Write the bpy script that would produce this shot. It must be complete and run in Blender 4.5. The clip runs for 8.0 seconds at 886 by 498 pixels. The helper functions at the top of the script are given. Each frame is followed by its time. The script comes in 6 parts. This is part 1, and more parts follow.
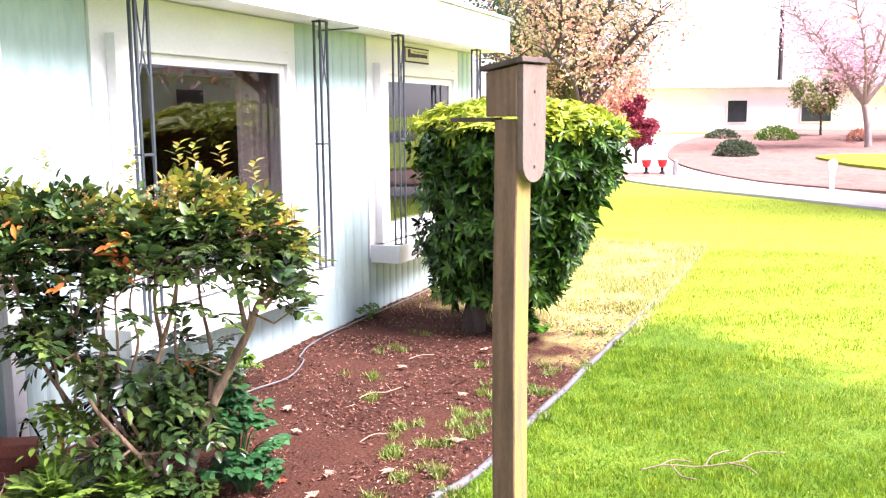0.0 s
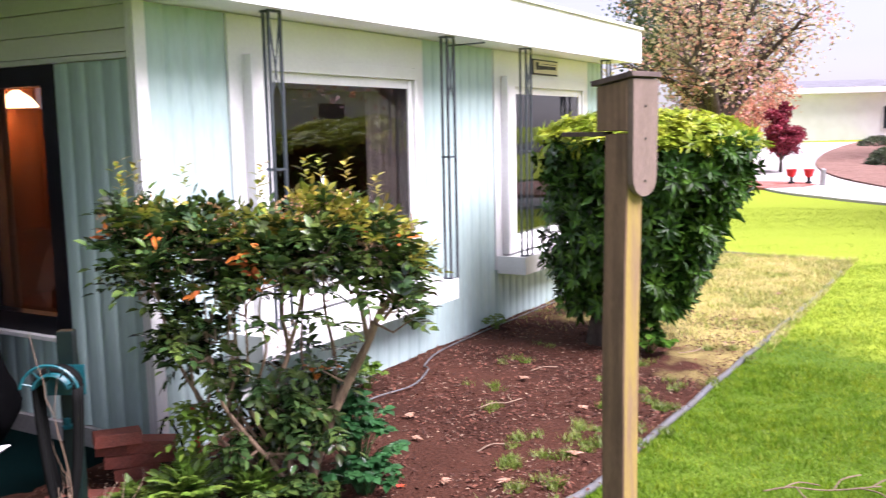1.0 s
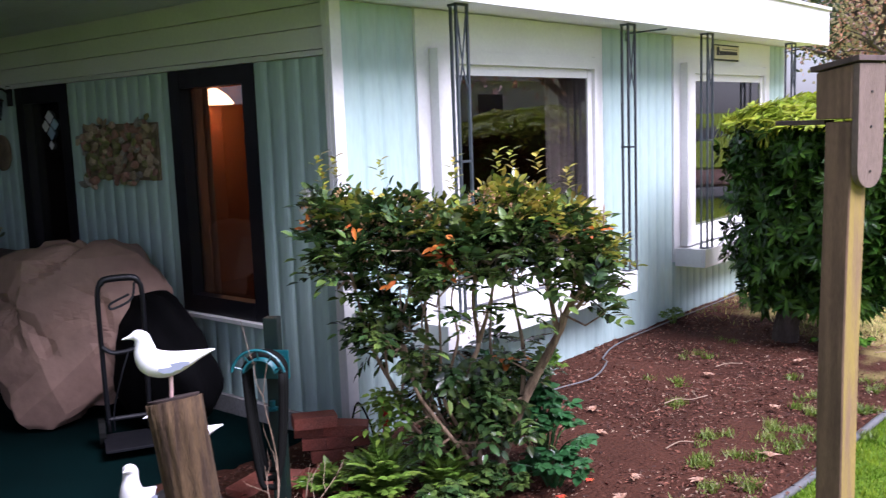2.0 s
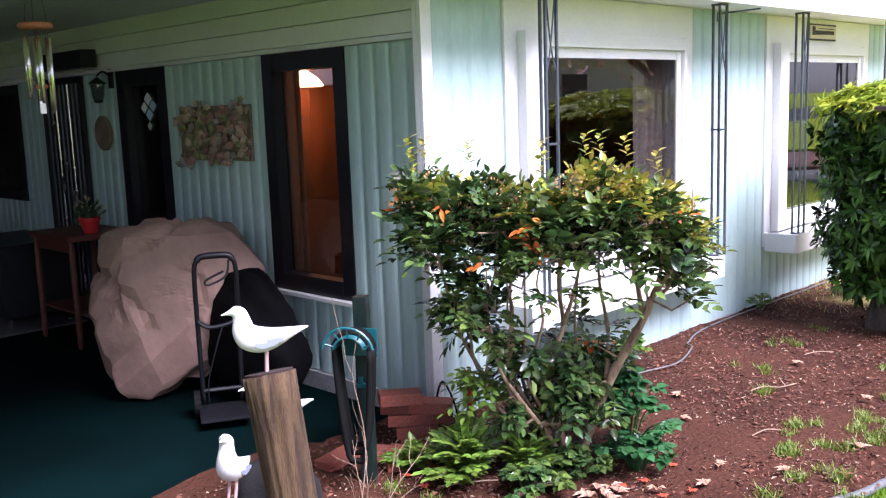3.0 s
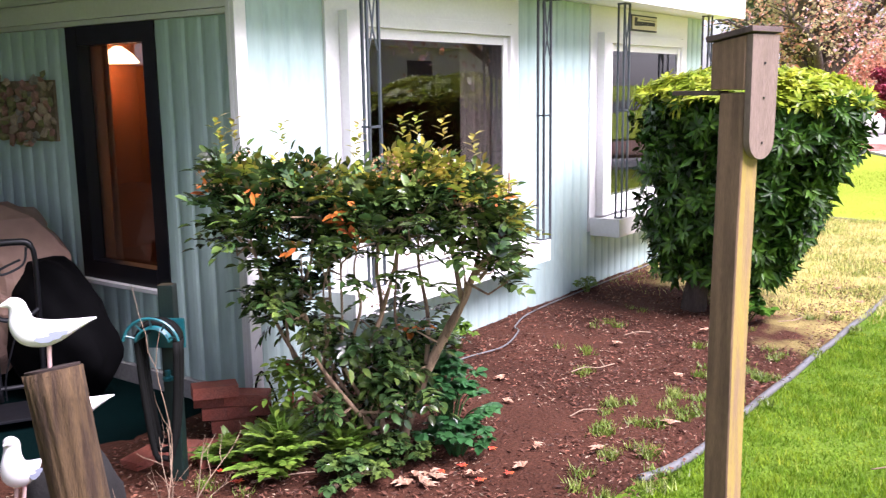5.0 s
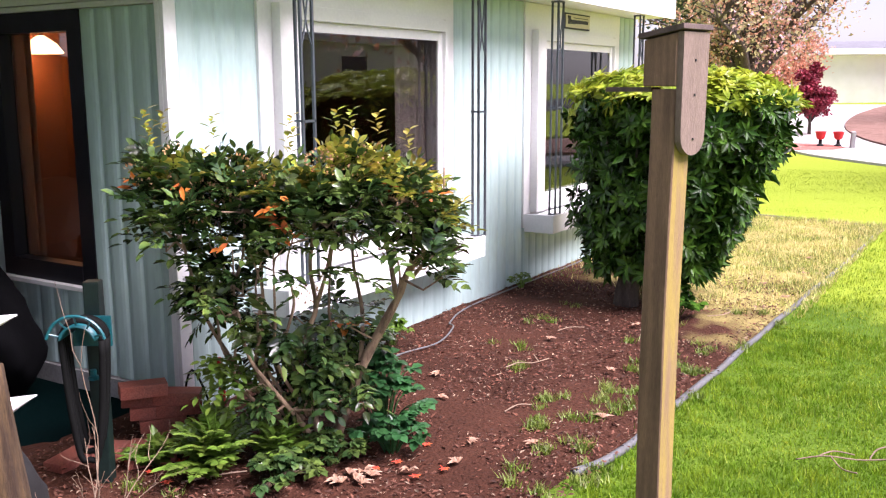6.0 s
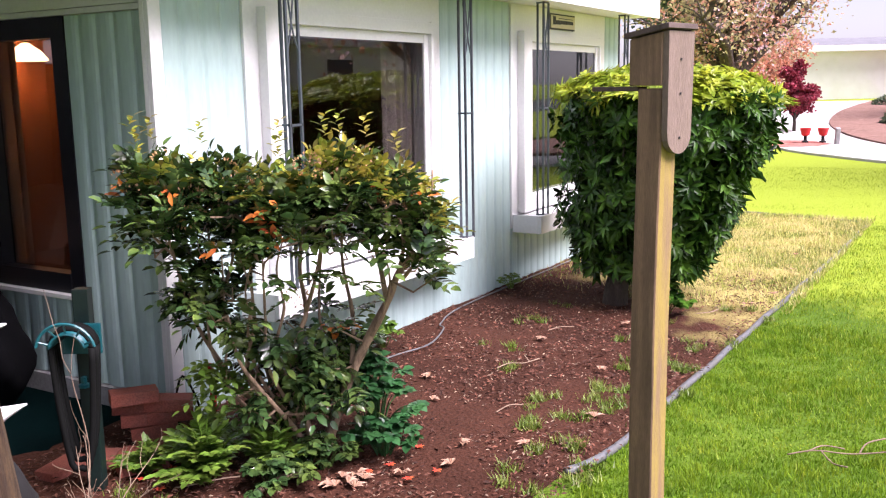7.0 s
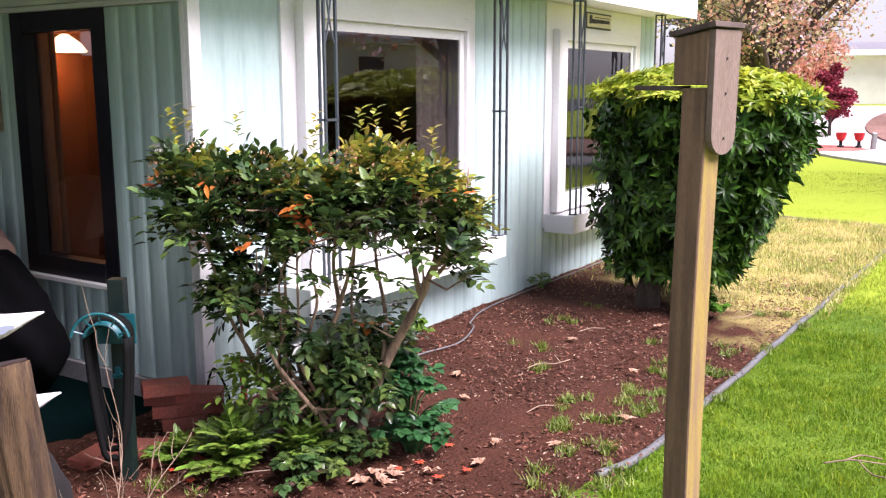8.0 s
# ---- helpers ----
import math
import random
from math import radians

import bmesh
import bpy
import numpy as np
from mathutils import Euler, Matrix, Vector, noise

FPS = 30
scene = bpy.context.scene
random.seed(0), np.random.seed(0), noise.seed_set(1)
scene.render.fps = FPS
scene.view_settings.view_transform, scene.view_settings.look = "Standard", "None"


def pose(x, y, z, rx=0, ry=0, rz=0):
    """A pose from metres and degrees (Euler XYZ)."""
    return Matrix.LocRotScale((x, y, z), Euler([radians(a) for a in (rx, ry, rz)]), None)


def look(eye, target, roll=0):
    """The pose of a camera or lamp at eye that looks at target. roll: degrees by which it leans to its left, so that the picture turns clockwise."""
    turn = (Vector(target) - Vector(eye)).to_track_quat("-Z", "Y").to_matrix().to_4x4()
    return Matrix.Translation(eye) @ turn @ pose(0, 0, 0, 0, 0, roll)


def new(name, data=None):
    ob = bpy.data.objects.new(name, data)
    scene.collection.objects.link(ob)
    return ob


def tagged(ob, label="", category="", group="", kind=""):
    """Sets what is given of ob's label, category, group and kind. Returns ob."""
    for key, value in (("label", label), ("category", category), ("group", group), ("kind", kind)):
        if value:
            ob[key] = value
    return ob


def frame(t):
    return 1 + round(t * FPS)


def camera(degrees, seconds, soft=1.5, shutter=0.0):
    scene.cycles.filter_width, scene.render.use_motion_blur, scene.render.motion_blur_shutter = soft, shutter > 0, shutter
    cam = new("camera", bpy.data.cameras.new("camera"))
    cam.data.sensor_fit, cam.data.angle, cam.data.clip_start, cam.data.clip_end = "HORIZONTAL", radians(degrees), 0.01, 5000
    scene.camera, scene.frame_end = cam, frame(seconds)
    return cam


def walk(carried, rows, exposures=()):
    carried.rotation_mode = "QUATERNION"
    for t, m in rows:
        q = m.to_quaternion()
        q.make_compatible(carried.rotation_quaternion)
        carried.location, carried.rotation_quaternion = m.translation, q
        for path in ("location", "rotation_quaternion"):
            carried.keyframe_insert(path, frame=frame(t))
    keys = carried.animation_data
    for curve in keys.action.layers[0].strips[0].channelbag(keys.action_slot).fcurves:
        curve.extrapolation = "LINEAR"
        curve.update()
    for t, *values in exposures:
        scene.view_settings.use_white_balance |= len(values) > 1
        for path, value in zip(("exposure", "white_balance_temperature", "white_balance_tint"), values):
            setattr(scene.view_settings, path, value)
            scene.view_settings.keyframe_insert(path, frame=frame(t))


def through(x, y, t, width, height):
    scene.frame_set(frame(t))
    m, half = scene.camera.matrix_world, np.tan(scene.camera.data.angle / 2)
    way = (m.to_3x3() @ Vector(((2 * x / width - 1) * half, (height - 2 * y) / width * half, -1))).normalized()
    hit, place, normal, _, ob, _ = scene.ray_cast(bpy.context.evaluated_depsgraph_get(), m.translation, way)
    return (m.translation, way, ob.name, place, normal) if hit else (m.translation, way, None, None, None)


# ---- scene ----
cam = camera(51.1, 8.0, soft=1.2, shutter=0.3)

PATH = [
    (0, (-3.032, -3.28, 1.575), (-1.197, -2.537, 1.292), -0.5),
    (0.5, (-3.027, -3.411, 1.573), (-1.218, -2.603, 1.3), -1.7),
    (1, (-3.045, -3.379, 1.591), (-1.337, -2.371, 1.334), -1.2),
    (1.5, (-3.075, -3.277, 1.6), (-1.464, -2.121, 1.339), -1.4),
    (2, (-3.129, -3.248, 1.603), (-1.614, -1.97, 1.334), -2.1),
    (3.3, (-3.179, -3.262, 1.62), (-1.795, -1.852, 1.312), -2.0),
    (3.5, (-3.171, -3.26, 1.619), (-1.776, -1.862, 1.305), -2.0),
    (4, (-3.116, -3.249, 1.604), (-1.651, -1.926, 1.283), -1.8),
    (4.5, (-3.042, -3.278, 1.594), (-1.509, -2.037, 1.262), -1.1),
    (5, (-3.014, -3.298, 1.591), (-1.416, -2.144, 1.249), -0.9),
    (6.5, (-2.996, -3.285, 1.579), (-1.307, -2.272, 1.23), -0.3),
    (7, (-3.004, -3.288, 1.582), (-1.316, -2.272, 1.236), -1.0),
    (7.5, (-3.006, -3.285, 1.583), (-1.331, -2.25, 1.236), -1.0),
    (8, (-3.0, -3.249, 1.575), (-1.343, -2.184, 1.226), -0.1),
]
EXPOSURES = [(0.0, 2.16, 6050, 34), (0.7, 1.87, 6050, 34), (1.1, 1.21, 5900, 34), (1.6, 0.95, 5600, 34), (2.1, 0.99, 5550, 34), (3.3, 1.71, 5600, 34), (4.5, 1.68, 5750, 34), (5.2, 1.51, 6000, 34), (6.5, 1.34, 6100, 34), (8.0, 1.29, 6100, 34)]
walk(cam, [(t, look(eye, target, roll)) for t, eye, target, roll in PATH], EXPOSURES)

# ---- world, sun ----
world = bpy.data.worlds.new("world")
scene.world = world
world.use_nodes = True
wn, wl = world.node_tree.nodes, world.node_tree.links
SUN_ELEV, SUN_ROT = radians(53), radians(176)
sky = wn.new("ShaderNodeTexSky")
sky.sky_type, sky.sun_disc, sky.sun_elevation, sky.sun_rotation = "NISHITA", False, SUN_ELEV, SUN_ROT
sky.air_density, sky.dust_density, sky.ozone_density = 1.0, 1.0, 1.0
pale = wn.new("ShaderNodeHueSaturation")
pale.inputs["Saturation"].default_value = 0.35
wl.new(sky.outputs[0], pale.inputs["Color"])
wl.new(pale.outputs[0], wn["Background"].inputs[0])
wn["Background"].inputs[1].default_value = 0.075
sun = new("sun", bpy.data.lights.new("sun", "SUN"))
sun.data.energy, sun.data.angle, sun.data.color = 4.5, radians(34), (1.0, 0.96, 0.90)
sun.matrix_world = look((0, 0, 0), (-math.sin(SUN_ROT) * math.cos(SUN_ELEV), -math.cos(SUN_ROT) * math.cos(SUN_ELEV), -math.sin(SUN_ELEV)))

# ---- materials ----
def material(name, base, rough=0.7, metal=0.0, coarse=3.0, fine=60.0, spread=0.18, bump=0.25, second=None, stretch=(1, 1, 1), depth=0.004, per_piece=0.0, islands=0.0, spec=0.5):
    """A surface whose colour varies at two scales, with fine relief. second: a stain colour in coarse patches."""
    m = bpy.data.materials.new(name)
    m.use_nodes = True
    n, l = m.node_tree.nodes, m.node_tree.links
    b = n["Principled BSDF"]
    co, mp = n.new("ShaderNodeTexCoord"), n.new("ShaderNodeMapping")
    mp.inputs["Scale"].default_value = stretch
    l.new(co.outputs["Object"], mp.inputs["Vector"])
    big, small = n.new("ShaderNodeTexNoise"), n.new("ShaderNodeTexNoise")
    for tex, s in ((big, coarse), (small, fine)):
        tex.inputs["Scale"].default_value, tex.inputs["Detail"].default_value = s, 5
        l.new(mp.outputs[0], tex.inputs["Vector"])
    ramp = n.new("ShaderNodeValToRGB")
    ramp.color_ramp.elements[0].position, ramp.color_ramp.elements[1].position = 0.42, 0.66
    stain = second or tuple(c * (1 - spread) for c in base)
    ramp.color_ramp.elements[0].color, ramp.color_ramp.elements[1].color = (*base, 1), (*stain, 1)
    l.new(big.outputs["Fac"], ramp.inputs[0])
    hsv = n.new("ShaderNodeHueSaturation")
    l.new(ramp.outputs[0], hsv.inputs["Color"])
    val = n.new("ShaderNodeMapRange")
    val.inputs["From Min"].default_value, val.inputs["From Max"].default_value = 0.25, 0.75
    val.inputs["To Min"].default_value, val.inputs["To Max"].default_value = 1 - spread, 1 + spread
    l.new(small.outputs["Fac"], val.inputs["Value"])
    value = val.outputs[0]
    if per_piece or islands:
        src = n.new("ShaderNodeObjectInfo").outputs["Random"] if per_piece else n.new("ShaderNodeNewGeometry").outputs["Random Per Island"]
        amount = per_piece or islands
        r = n.new("ShaderNodeMapRange")
        r.inputs["To Min"].default_value, r.inputs["To Max"].default_value = 1 - amount, 1 + amount
        l.new(src, r.inputs["Value"])
        mul = n.new("ShaderNodeMath")
        mul.operation = "MULTIPLY"
        l.new(value, mul.inputs[0]), l.new(r.outputs[0], mul.inputs[1])
        value = mul.outputs[0]
    l.new(value, hsv.inputs["Value"])
    l.new(hsv.outputs[0], b.inputs["Base Color"])
    rr = n.new("ShaderNodeMapRange")
    rr.inputs["To Min"].default_value, rr.inputs["To Max"].default_value = max(0.02, rough - 0.12), min(1, rough + 0.12)
    l.new(big.outputs["Fac"], rr.inputs["Value"])
    l.new(rr.outputs[0], b.inputs["Roughness"])
    b.inputs["Metallic"].default_value = metal
    b.inputs["Specular IOR Level"].default_value = spec
    if bump:
        bp = n.new("ShaderNodeBump")
        bp.inputs["Strength"].default_value, bp.inputs["Distance"].default_value = bump, depth
        l.new(small.outputs["Fac"], bp.inputs["Height"])
        l.new(bp.outputs[0], b.inputs["Normal"])
    return m


def leafy(name, base, second, rough=0.4, spread=0.3, through=0.25):
    """Leaf: colour varies leaf by leaf; some light passes through."""
    m = material(name, base, rough, 0, 8, 90, 0.15, 0.1, second, islands=spread)
    n, l = m.node_tree.nodes, m.node_tree.links
    b, out = n["Principled BSDF"], n["Material Output"]
    tr, mix = n.new("ShaderNodeBsdfTranslucent"), n.new("ShaderNodeMixShader")
    l.new(b.inputs["Base Color"].links[0].from_socket, tr.inputs["Color"])
    mix.inputs[0].default_value = through
    l.new(b.outputs[0], mix.inputs[1]), l.new(tr.outputs[0], mix.inputs[2]), l.new(mix.outputs[0], out.inputs[0])
    return m


def glass(name, tint=(0.46, 0.47, 0.48)):
    """Clear pane: see-through, with more mirror at a flat angle."""
    m = bpy.data.materials.new(name)
    m.use_nodes = True
    n, l = m.node_tree.nodes, m.node_tree.links
    n.remove(n["Principled BSDF"])
    t, g, f, mix = n.new("ShaderNodeBsdfTransparent"), n.new("ShaderNodeBsdfGlossy"), n.new("ShaderNodeLayerWeight"), n.new("ShaderNodeMixShader")
    t.inputs[0].default_value = (*tint, 1)
    g.inputs["Roughness"].default_value = 0.01
    f.inputs["Blend"].default_value = 0.5
    power, scale = n.new("ShaderNodeMath"), n.new("ShaderNodeMath")
    power.operation, scale.operation = "POWER", "MULTIPLY_ADD"
    power.inputs[1].default_value = 4.0
    scale.inputs[1].default_value, scale.inputs[2].default_value = 0.85, 0.095
    l.new(f.outputs["Facing"], power.inputs[0]), l.new(power.outputs[0], scale.inputs[0]), l.new(scale.outputs[0], mix.inputs[0])
    l.new(t.outputs[0], mix.inputs[1]), l.new(g.outputs[0], mix.inputs[2])
    l.new(mix.outputs[0], n["Material Output"].inputs[0])
    return m


def glow(name, colour, strength):
    m = bpy.data.materials.new(name)
    m.use_nodes = True
    b = m.node_tree.nodes["Principled BSDF"]
    b.inputs["Base Color"].default_value = (*colour, 1)
    b.inputs["Emission Color"].default_value = (*colour, 1)
    b.inputs["Emission Strength"].default_value = strength
    return m


MINT = material("mint_siding_paint", (0.43, 0.565, 0.535), 0.5, 0, 1.6, 45, 0.07, 0.12, (0.385, 0.525, 0.50), (1, 1, 0.25))
WHITE = material("white_paint", (0.80, 0.80, 0.79), 0.45, 0, 1.8, 50, 0.04, 0.12, (0.75, 0.75, 0.73))
DIRTY = material("weathered_white_paint", (0.72, 0.72, 0.68), 0.6, 0, 5, 60, 0.1, 0.2, (0.52, 0.50, 0.44), (1, 1, 0.5))
CEIL = material("porch_ceiling_paint", (0.66, 0.69, 0.85), 0.6, 0, 1.5, 40, 0.06, 0.1)
IRON = material("grey_wrought_iron", (0.085, 0.10, 0.115), 0.42, 0.5, 12, 120, 0.2, 0.15)
BLACK = material("black_paint", (0.005, 0.0055, 0.008), 0.5, 0, 8, 90, 0.2, 0.1)
BROWNFRAME = material("dark_bronze_frame", (0.009, 0.009, 0.013), 0.4, 0.2, 8, 90, 0.2, 0.1)
GLASS = glass("window_glass")
POSTWOOD = material("weathered_post_wood", (0.24, 0.145, 0.088), 0.85, 0, 5, 60, 0.25, 0.5, (0.155, 0.095, 0.062), (8, 8, 0.7))
GREYWOOD = material("grey_weathered_board", (0.21, 0.15, 0.12), 0.85, 0, 6, 80, 0.3, 0.6, (0.18, 0.13, 0.10), (6, 6, 0.6))
LIDWOOD = material("dark_lid_wood", (0.11, 0.075, 0.065), 0.8, 0, 6, 70, 0.3, 0.5, None, (3, 8, 1))
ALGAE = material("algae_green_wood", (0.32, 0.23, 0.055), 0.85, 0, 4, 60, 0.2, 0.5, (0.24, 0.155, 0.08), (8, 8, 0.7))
PILEWOOD = material("driftwood_piling", (0.105, 0.062, 0.026), 0.9, 0, 4, 50, 0.5, 0.9, (0.045, 0.024, 0.012), (9, 9, 0.7), 0.010)
BRICK = material("red_brick", (0.27, 0.075, 0.048), 0.85, 0, 12, 140, 0.3, 0.6, (0.24, 0.085, 0.06), per_piece=0.2)
CONCRETE = material("pale_concrete", (0.47, 0.45, 0.43), 0.85, 0, 0.7, 60, 0.12, 0.3, (0.45, 0.43, 0.40))
FOOTING = material("grey_footing", (0.34, 0.34, 0.33), 0.9, 0, 4, 60, 0.2, 0.5)
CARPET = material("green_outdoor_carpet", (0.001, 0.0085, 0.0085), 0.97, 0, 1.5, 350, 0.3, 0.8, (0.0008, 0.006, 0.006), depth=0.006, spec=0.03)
GULLWHITE = material("white_gull_paint", (0.82, 0.82, 0.82), 0.4, 0, 9, 80, 0.04, 0.08)
GULLGREY = material("pale_grey_wing_paint", (0.24, 0.27, 0.34), 0.45, 0, 9, 80, 0.06, 0.08)
GULLLEG = material("pinkish_leg_paint", (0.55, 0.36, 0.33), 0.5)
TAN = material("tan_canvas_cover", (0.37, 0.23, 0.175), 0.75, 0, 2.5, 16, 0.10, 0.45, (0.30, 0.185, 0.14), depth=0.012)
TEAL = material("teal_plastic", (0.008, 0.11, 0.125), 0.35, 0, 6, 60, 0.12, 0.05)
DARKGREEN = material("dark_green_post_paint", (0.0035, 0.015, 0.012), 0.5, 0, 6, 80, 0.2, 0.15)
HOSE = material("black_hose_rubber", (0.0025, 0.003, 0.0025), 0.8, 0, 8, 80, 0.2, 0.1, spec=0.2)
PIPE = material("grey_plastic_edging", (0.12, 0.125, 0.13), 0.5, 0, 6, 80, 0.25, 0.2, (0.11, 0.11, 0.10))
REDWOOD = material("red_brown_table_wood", (0.13, 0.035, 0.022), 0.5, 0, 4, 60, 0.25, 0.2, None, (1, 8, 8))
TERRA = material("red_pot_glaze", (0.58, 0.025, 0.025), 0.4, 0, 6, 60, 0.12, 0.05)
CHROME = material("chime_metal", (0.75, 0.74, 0.70), 0.25, 0.95, 10, 80, 0.05, 0.03)
CHIMEWOOD = material("chime_wood", (0.36, 0.12, 0.06), 0.5, 0, 8, 60, 0.2, 0.2)
BARKCHIP = material("bark_chips", (0.125, 0.048, 0.027), 0.95, 0, 6, 90, 0.25, 0.5, None, islands=0.65)
PALECHIP = material("pale_twigs", (0.30, 0.21, 0.14), 0.9, 0, 6, 90, 0.25, 0.4, None, islands=0.4)
FALLEN = material("fallen_leaf", (0.31, 0.17, 0.10), 0.8, 0, 30, 90, 0.2, 0.3, (0.40, 0.26, 0.18), islands=0.4)
REDLEAF = leafy("red_leaf", (0.62, 0.07, 0.04), (0.7, 0.20, 0.05))
STEM = material("shrub_stem_bark", (0.36, 0.245, 0.155), 0.85, 0, 12, 90, 0.3, 0.6, (0.17, 0.11, 0.07), (3, 3, 0.7))
PALEBARK = material("pale_cherry_bark", (0.30, 0.23, 0.21), 0.9, 0, 5, 40, 0.3, 0.8, (0.38, 0.31, 0.29), (3, 3, 0.6), 0.02)
TRUNK = material("tree_bark", (0.06, 0.043, 0.034), 0.9, 0, 5, 40, 0.3, 0.8, (0.10, 0.08, 0.066), (3, 3, 0.6), 0.02)
LEAF_DARK = leafy("dark_glossy_leaf", (0.034, 0.076, 0.022), (0.095, 0.14, 0.026), 0.24, 0.7, 0.08)
LEAF_DARK.node_tree.nodes["Principled BSDF"].inputs["Specular IOR Level"].default_value = 0.75
LEAF_YOUNG = leafy("yellow_green_leaf", (0.23, 0.28, 0.035), (0.46, 0.34, 0.045), 0.28, 0.6, 0.2)
LEAF_ORANGE = leafy("orange_leaf", (0.72, 0.22, 0.03), (0.78, 0.12, 0.05), 0.45, 0.3, 0.3)
LEAF_BUFF = leafy("buff_seed_head", (0.42, 0.23, 0.11), (0.50, 0.30, 0.12), 0.7, 0.35, 0.15)
# green side and inner leaves, with the bush's shade put into the colour
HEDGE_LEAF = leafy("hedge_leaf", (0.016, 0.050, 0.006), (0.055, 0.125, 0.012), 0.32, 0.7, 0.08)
HEDGE_LEAF.node_tree.nodes["Principled BSDF"].inputs["Specular IOR Level"].default_value = 0.15
# yellow-green top leaves, brightened in colour for light from above
HEDGE_TOP = leafy("hedge_top_leaf_lit", (0.25, 0.35, 0.022), (0.42, 0.45, 0.03), 0.36, 0.4, 0.3)
FERN = leafy("fern_leaf", (0.105, 0.205, 0.024), (0.17, 0.25, 0.035), 0.35, 0.4, 0.2)
GERANIUM = leafy("broad_green_leaf", (0.020, 0.085, 0.024), (0.032, 0.115, 0.03), 0.38, 0.4, 0.12)
BLADE = leafy("grass_blade", (0.115, 0.225, 0.008), (0.21, 0.31, 0.015), 0.6, 0.3, 0.4)
FARBLADE = leafy("yellow_grass_blade", (0.22, 0.33, 0.014), (0.34, 0.40, 0.02), 0.6, 0.3, 0.4)
BEDBLADE = leafy("bed_grass_blade", (0.13, 0.21, 0.018), (0.22, 0.27, 0.05), 0.5, 0.4, 0.3)
STRAWBLADE = leafy("straw_blade", (0.54, 0.48, 0.17), (0.34, 0.41, 0.07), 0.6, 0.35, 0.3)
BLOSSOM = leafy("pink_blossom", (0.82, 0.50, 0.60), (0.88, 0.66, 0.72), 0.6, 0.2, 0.35)
CREAMLEAF = leafy("cream_yellow_foliage", (0.42, 0.39, 0.16), (0.60, 0.50, 0.34), 0.6, 0.35, 0.5)
RUSTLEAF = leafy("rust_red_foliage", (0.60, 0.27, 0.17), (0.72, 0.45, 0.32), 0.6, 0.4, 0.45)
MAROON = leafy("maroon_foliage", (0.22, 0.02, 0.04), (0.36, 0.04, 0.07), 0.6, 0.35, 0.2)
FARGREEN = leafy("grey_green_foliage", (0.06, 0.09, 0.05), (0.10, 0.14, 0.06), 0.6, 0.4, 0.2)


def ground_material(name, a, b, c, split=None):
    """Earth or turf: three colours mixed by noises at two scales; split: the x where straw takes over from bark."""
    m = material(name, a, 0.95, 0, 1.1, 55, 0.3, 0.9, b, depth=0.02)
    n, l = m.node_tree.nodes, m.node_tree.links
    bsdf = n["Principled BSDF"]
    bsdf.inputs["Specular IOR Level"].default_value = 0.15
    src = bsdf.inputs["Base Color"].links[0].from_socket
    co, tex, mix = n.new("ShaderNodeTexCoord"), n.new("ShaderNodeTexNoise"), n.new("ShaderNodeMix")
    tex.inputs["Scale"].default_value, tex.inputs["Detail"].default_value = (2.2 if split else 6.0), 6
    l.new(co.outputs["Object"], tex.inputs["Vector"])
    mix.data_type = "RGBA"
    mix.inputs[7].default_value = (*c, 1)
    l.new(src, mix.inputs[6])
    rng = n.new("ShaderNodeMapRange")
    if split:
        sep, add = n.new("ShaderNodeSeparateXYZ"), n.new("ShaderNodeMath")
        l.new(co.outputs["Object"], sep.inputs[0])
        slope = n.new("ShaderNodeMath")
        slope.operation = "MULTIPLY_ADD"
        slope.inputs[1].default_value, slope.inputs[2].default_value = -0.9, 0.0
        l.new(sep.outputs[1], slope.inputs[0])
        both = n.new("ShaderNodeMath")
        both.operation = "ADD"
        l.new(sep.outputs[0], both.inputs[0]), l.new(slope.outputs[0], both.inputs[1])
        add.operation = "MULTIPLY_ADD"
        add.inputs[1].default_value = 2.6
        l.new(tex.outputs["Fac"], add.inputs[0]), l.new(both.outputs[0], add.inputs[2])
        l.new(add.outputs[0], rng.inputs["Value"])
        rng.inputs["From Min"].default_value, rng.inputs["From Max"].default_value = split, split + 0.9
    else:
        l.new(tex.outputs["Fac"], rng.inputs["Value"])
        rng.inputs["From Min"].default_value, rng.inputs["From Max"].default_value = 0.45, 0.75
    l.new(rng.outputs[0], mix.inputs[0])
    l.new(mix.outputs[2], bsdf.inputs["Base Color"])
    return m


BLADE.node_tree.nodes["Principled BSDF"].inputs["Specular IOR Level"].default_value = 0.12
LAWN = ground_material("lawn_turf", (0.075, 0.145, 0.010), (0.105, 0.18, 0.013), (0.26, 0.345, 0.025), 7.0)
MULCH = ground_material("bark_mulch", (0.066, 0.025, 0.014), (0.042, 0.016, 0.009), (0.38, 0.32, 0.11), 5.6)
BANK = ground_material("bank_mulch", (0.24, 0.14, 0.11), (0.19, 0.11, 0.085), (0.30, 0.19, 0.15))

# ---- mesh helpers ----
def tidy(ob, name, parent, label):
    if parent:
        ob.parent = parent
    if label:
        tagged(ob, label)
    return ob


def part(name, bm, mat, parent=None, label="", smooth=False):
    """Links a bmesh as one mesh object, in its parent's coordinates."""
    me = bpy.data.meshes.new(name)
    bmesh.ops.recalc_face_normals(bm, faces=bm.faces)
    bm.to_mesh(me)
    bm.free()
    for m in (mat if isinstance(mat, (list, tuple)) else (mat,)):
        me.materials.append(m)
    if smooth:
        for p in me.polygons:
            p.use_smooth = True
    return tidy(new(name, me), name, parent, label)


